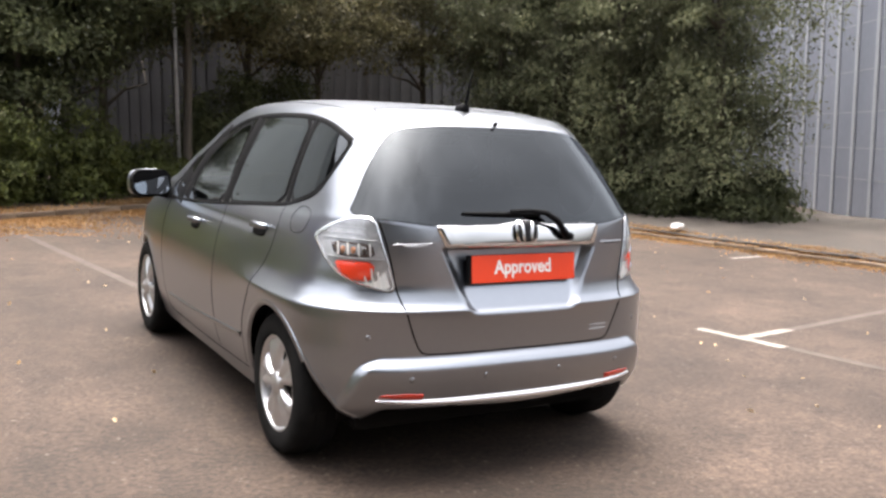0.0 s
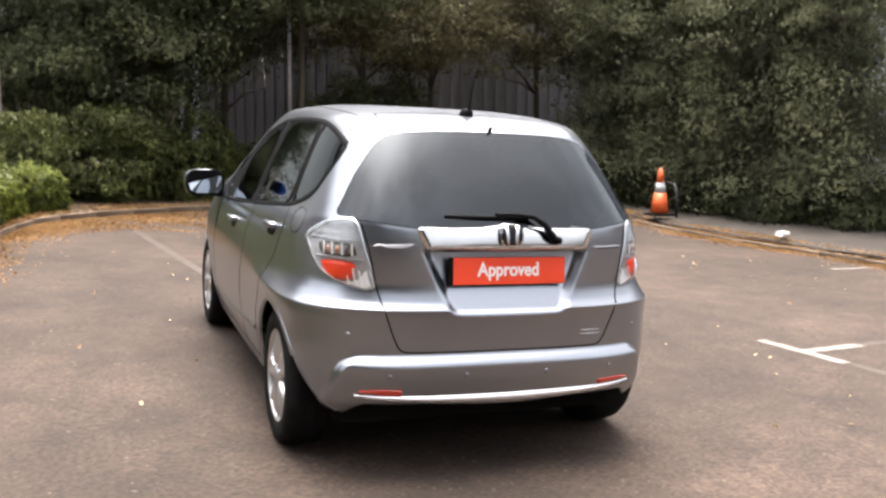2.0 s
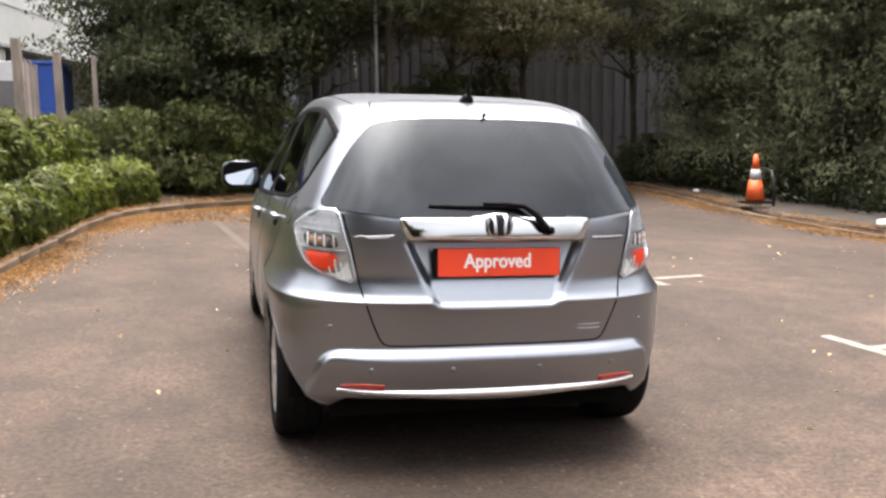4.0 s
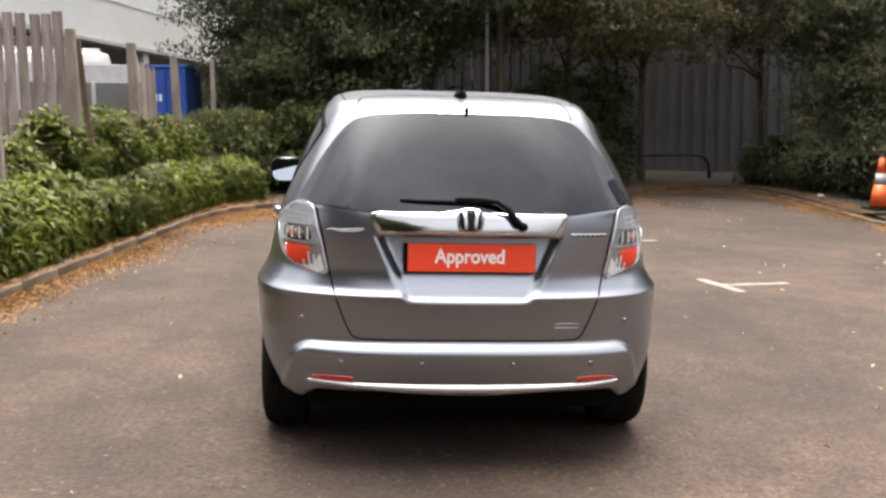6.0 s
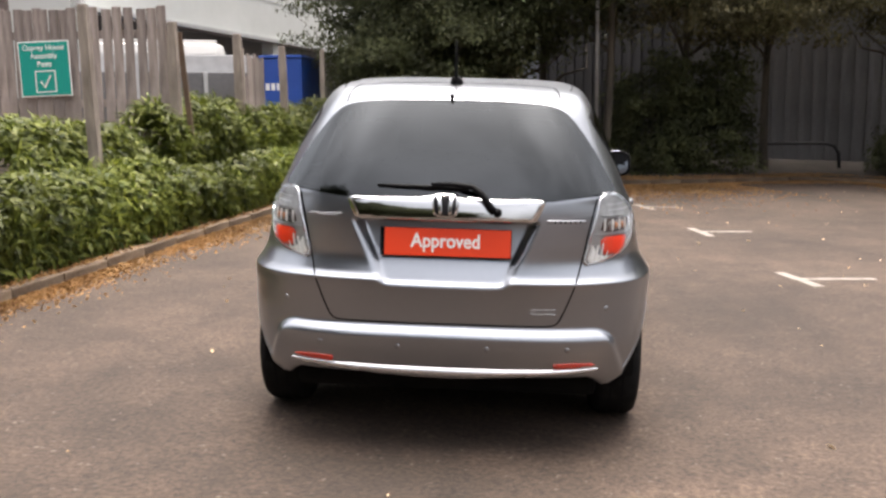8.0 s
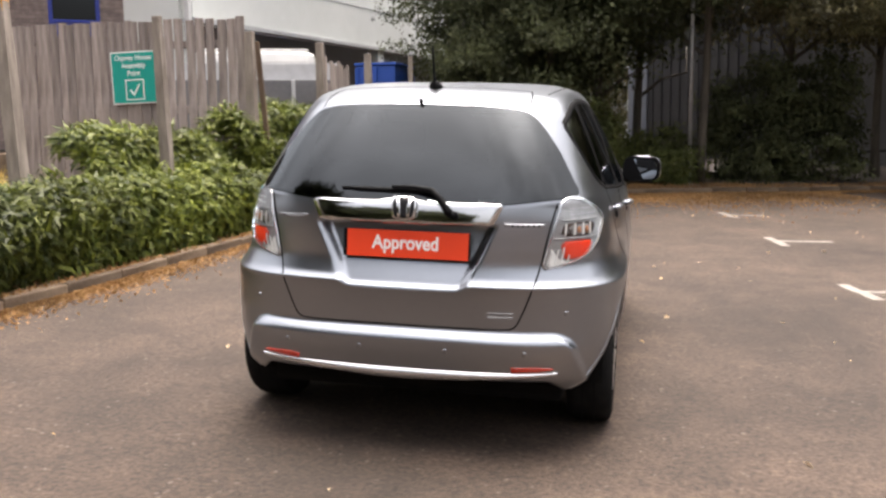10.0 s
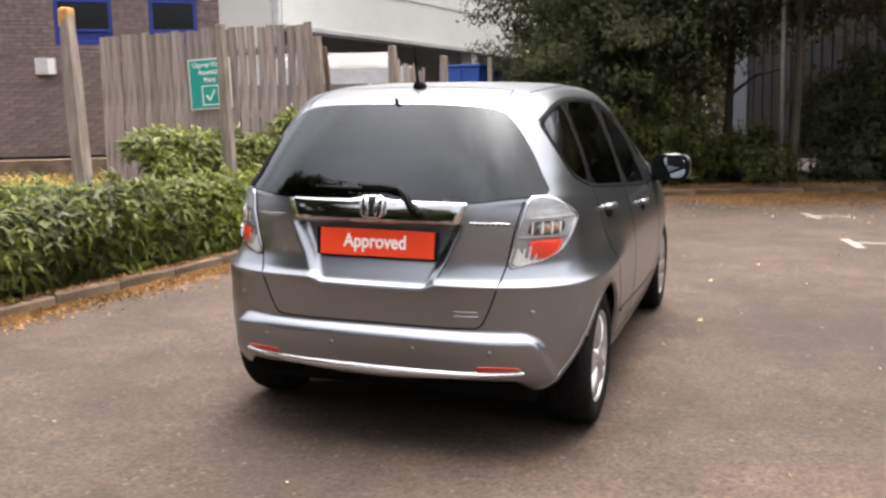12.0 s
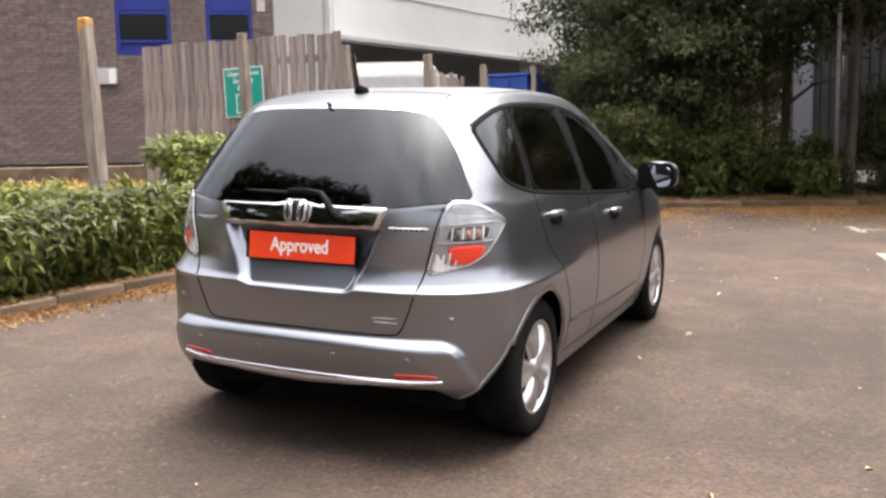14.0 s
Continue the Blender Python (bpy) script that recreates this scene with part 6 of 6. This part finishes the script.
# ---- white warehouse, van, grey screen and blue container ----
wh0 = at(-5.04, 15.28, 0.0)
ware = thing("warehouse", "large off-white clad warehouse with a dark open bay below", "building", pose(wh0.x, wh0.y, 0.6, 0, 0, -11))
part("cladding", boxed(0.25, 46, 7.3, 0.0, 23.0, 2.75 + 3.65), M_CLAD, ware, "off-white sheet")
part("cladding", boxed(1.5, 0.25, 8.9, -0.87, 0.05, 1.2 + 4.45), M_CLAD, ware)
part("seam", boxed(0.02, 46, 0.02, 0.13, 23.0, 3.65), M_PALE, ware)
part("corner_trim", boxed(0.10, 0.08, 8.9, 0.10, -0.10, 5.6, 0.01), M_PALE, ware)
part("bottom_trim", boxed(0.32, 46, 0.09, 0.02, 23.0, 2.71, 0.01), M_GREY, ware)
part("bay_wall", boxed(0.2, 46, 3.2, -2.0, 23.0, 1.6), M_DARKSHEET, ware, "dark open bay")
part("roof", boxed(16, 46.5, 0.3, -8.0, 23.0, 10.2), M_GREY, ware)
for k in range(6):
    part("bay_column", boxed(0.3, 0.3, 2.9, -0.05, 7.5 + k * 7.5, 1.45, 0.01), M_CLAD, ware)

van = thing("white_van", "white panel van parked beyond the fence", "van", upright(-3.3, 14.2, 0.0, 112.5))
bm = bmesh.new()
box(bm, 3.2, 1.9, 1.5, pose(0.0, 0, 1.3), 0.16)
part("cargo_body", bm, M_VAN, van, smooth=False)
part("bonnet", boxed(1.2, 1.7, 0.75, 2.0, 0, 1.0, 0.18), M_VAN, van)
part("windscreen", box(bmesh.new(), 0.06, 1.5, 0.75, pose(1.72, 0, 1.75, 0, -32), 0.02), M_GLASS_DARK, van)
part("side_stripe", boxed(3.0, 0.02, 0.10, 0, -0.905, 1.35, 0.004), M_GREY, van)
for x_ in (-1.1, 0.1, 1.0):
    part("roof_rack_bar", boxed(0.05, 1.7, 0.05, x_, 0, 2.10, 0.01), M_VAN, van)
for x_ in (-1.0, 1.9):
    for y_ in (-0.8, 0.8):
        part("van_wheel", lathe([(0.0005, 0.1), (0.2, 0.1), (0.32, 0.08), (0.33, -0.08), (0.0005, -0.1)], 24), M_RUBBER, van, m=pose(x_, y_, 0.33, 0, 0, 90))
screen = thing("grey_screen", "grey sheet screen wall beyond the fence", "screen wall", upright(-2.45, 12.05, 0.0, 24))
part("sheet", boxed(2.6, 0.06, 1.90, 0, 0, 0.95, 0.01), M_PALE, screen)
part("base_wall", boxed(2.6, 0.10, 1.66, 0, -0.085, 0.83, 0.01), M_DARKSHEET, screen)
for x_ in (-1.2, -0.3, 0.6):
    part("screen_post", boxed(0.05, 0.07, 1.66, x_, -0.17, 0.83, 0.006), M_PALE, screen)

cont = thing("blue_container", "blue steel waste container with pale worn lettering", "container", upright(-1.74, 16.75, 0.0))
part("body", boxed(0.76, 1.5, 2.0, 0, 0, 1.0, 0.03), M_BLUEBOX, cont)
part("lid", boxed(0.80, 1.55, 0.05, 0, 0, 2.03, 0.012), M_BLUEBOX, cont)
for x_ in (-0.35, 0.0, 0.35):
    part("stiffener", boxed(0.06, 0.04, 1.95, x_, -0.77, 0.98, 0.008), M_BLUEBOX, cont)
for k in range(3):
    part("letter_bar", boxed(0.07, 0.004, 0.12, -0.25 + 0.1 * k, -0.754, 1.5, 0.001), M_WHITE, cont)

# ---- sheds behind the trees ----


def sheet_wall(name, label, p0, p1, z_, height, pitch, mat, rib_mat, rib_w, rib_d, seams=()):
    a_, b_ = at(*p0, z_), at(*p1, z_)
    L = (b_ - a_).xy.length
    w_ = thing(name, label, "shed", pose(a_.x, a_.y, min(a_.z, b_.z) - 0.3, 0, 0, math.degrees(math.atan2(b_.y - a_.y, b_.x - a_.x))), kind="structure")
    part("sheet", boxed(L, 0.12, height, L / 2, 0.06, height / 2), mat, w_)
    rib = finish("rib", boxed(rib_w, rib_d, height, 0, 0, height / 2, rib_d * 0.3), rib_mat)
    for k in range(int(L / pitch)):
        part("rib", rib, None, w_, m=pose(pitch * (k + 0.5), -rib_d / 2 + 0.004, 0))
    for s_ in seams:
        part("seam", boxed(L, 0.006, 0.012, L / 2, -0.002, s_), M_GREY, w_)
    return w_


sheet_wall("shed_wall_right", "pale blue-grey ribbed metal shed wall", (20.8, 20.1), (13.2, 6.9), 0.1, 8.0, 0.88, M_SHED, M_RIB, 0.13, 0.04, (1.0, 1.6, 2.3, 3.1, 4.0))
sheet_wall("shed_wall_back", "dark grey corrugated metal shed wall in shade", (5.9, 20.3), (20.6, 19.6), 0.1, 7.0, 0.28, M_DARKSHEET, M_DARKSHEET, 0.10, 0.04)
# end wall's darker sheet colour stands in for the shade on it
end_ = sheet_wall("shed_wall_end", "corrugated metal shed end wall coloured dark for its shade", (2.72, 23.4), (5.88, 20.31), 0.1, 7.0, 0.28, M_SHADESHEET, M_SHADESHEET, 0.10, 0.04)
# paler strip drawn where the wall's far end catches more light
part("lit_strip", boxed(0.62, 0.05, 7.0, 0.25, -0.035, 3.5, 0.012), M_SHED, end_, "pale grey strip standing in for the lit wall end")

# plain unseen brick walls, added to close the yard and darken low reflections
for nm, sx, sy, x_, y_ in (("wall_south", 36.0, 0.3, 1.0, -15.0), ("wall_east", 0.3, 20.0, 19.0, -4.7), ("wall_west", 0.3, 16.0, -16.85, -6.7)):
    p_ = at(x_, y_)
    w_ = thing(nm, "plain brown brick wall, unseen, added to darken reflections", "wall", pose(p_.x, p_.y, p_.z - 0.6), kind="structure")
    part("masonry", boxed(sx, sy, 2.7, 0, 0, 1.35), M_BRICKREST, w_)
    part("coping", boxed(sx + 0.08, sy + 0.08, 0.08, 0, 0, 2.74, 0.01), M_KERB, w_)

lamp_post = thing("steel_pole", "thin grey steel pole between the trees", "pole", upright(3.81, 15.62, 0.0))
part("shaft", tube([Vector((0, 0, 0)), Vector((0, 0, 2.5)), Vector((0, 0, 5.2))], [0.035, 0.032, 0.03], 12), M_STEEL, lamp_post, smooth=True)
part("foot", tube([Vector((0, 0, 0)), Vector((0, 0, 0.12))], [0.07, 0.06], 12), M_STEEL, lamp_post)

hoop = thing("hoop_barrier", "low dark steel hoop barrier before the shed", "barrier", upright(7.85, 18.3, 0.17) @ Matrix.Diagonal((1.2, 1, 0.95, 1)))
part("hoop", tube([Vector((-0.78, 0, -0.1)), Vector((-0.76, 0, 0.28)), Vector((-0.68, 0, 0.42)), Vector((-0.55, 0, 0.47)), Vector((0, 0, 0.48)), Vector((0.55, 0, 0.47)), Vector((0.68, 0, 0.42)), Vector((0.76, 0, 0.28)), Vector((0.78, 0, -0.1))], 0.028, 12), M_CHAIN, hoop, smooth=True)
hoop2 = thing("hoop_barrier", "low dark steel hoop barrier among the shrubs", "barrier", upright(9.6, 12.9, 0.14, 75))
part("hoop", tube([Vector((-0.55, 0, -0.1)), Vector((-0.53, 0, 0.38)), Vector((-0.42, 0, 0.50)), Vector((0, 0, 0.52)), Vector((0.42, 0, 0.50)), Vector((0.53, 0, 0.38)), Vector((0.55, 0, -0.1))], 0.026, 12), M_CHAIN, hoop2, smooth=True)

# ---- traffic cone and litter ----
cone = thing("traffic_cone", "orange traffic cone with pale bands and a black base", "traffic cone", upright(9.07, 12.28, 0.17))
part("base", boxed(0.36, 0.36, 0.03, 0, 0, 0.015, 0.01), M_BLACK, cone, "black square base")


def ring_part(z0, z1, mat, name, label=""):
    r = lambda z: 0.145 - (0.145 - 0.028) * (z - 0.045) / 0.70
    bm = bmesh.new()
    tube([Vector((0, 0, z0)), Vector((0, 0, z1))], [r(z0), r(z1)], 28, bm)
    return part(name, bm, mat, cone, label, True)


ring_part(0.045, 0.36, M_CONE, "cone_foot", "orange")
ring_part(0.36, 0.52, M_GREY, "cone_band", "grimy pale band")
ring_part(0.52, 0.745, M_CONE, "cone_tip", "orange")
lit = thing("litter_bag", "crumpled white plastic bag lying on the path", "litter", upright(9.35, 9.75, 0.17, 30))
bm = bmesh.new()
bmesh.ops.create_icosphere(bm, subdivisions=3, radius=1)
for v in bm.verts:
    q = v.co.copy()
    v.co = Vector((q.x * 0.15, q.y * 0.08, max(0, q.z * 0.045 + 0.01))) * (1 + 0.35 * noise.noise(q * 2.3))
part("bag", bm, M_VAN, lit)
lit2 = copy_thing(lit, upright(9.25, 14.4, 0.17, 80) @ Matrix.Diagonal((0.6, 0.6, 0.6, 1)))
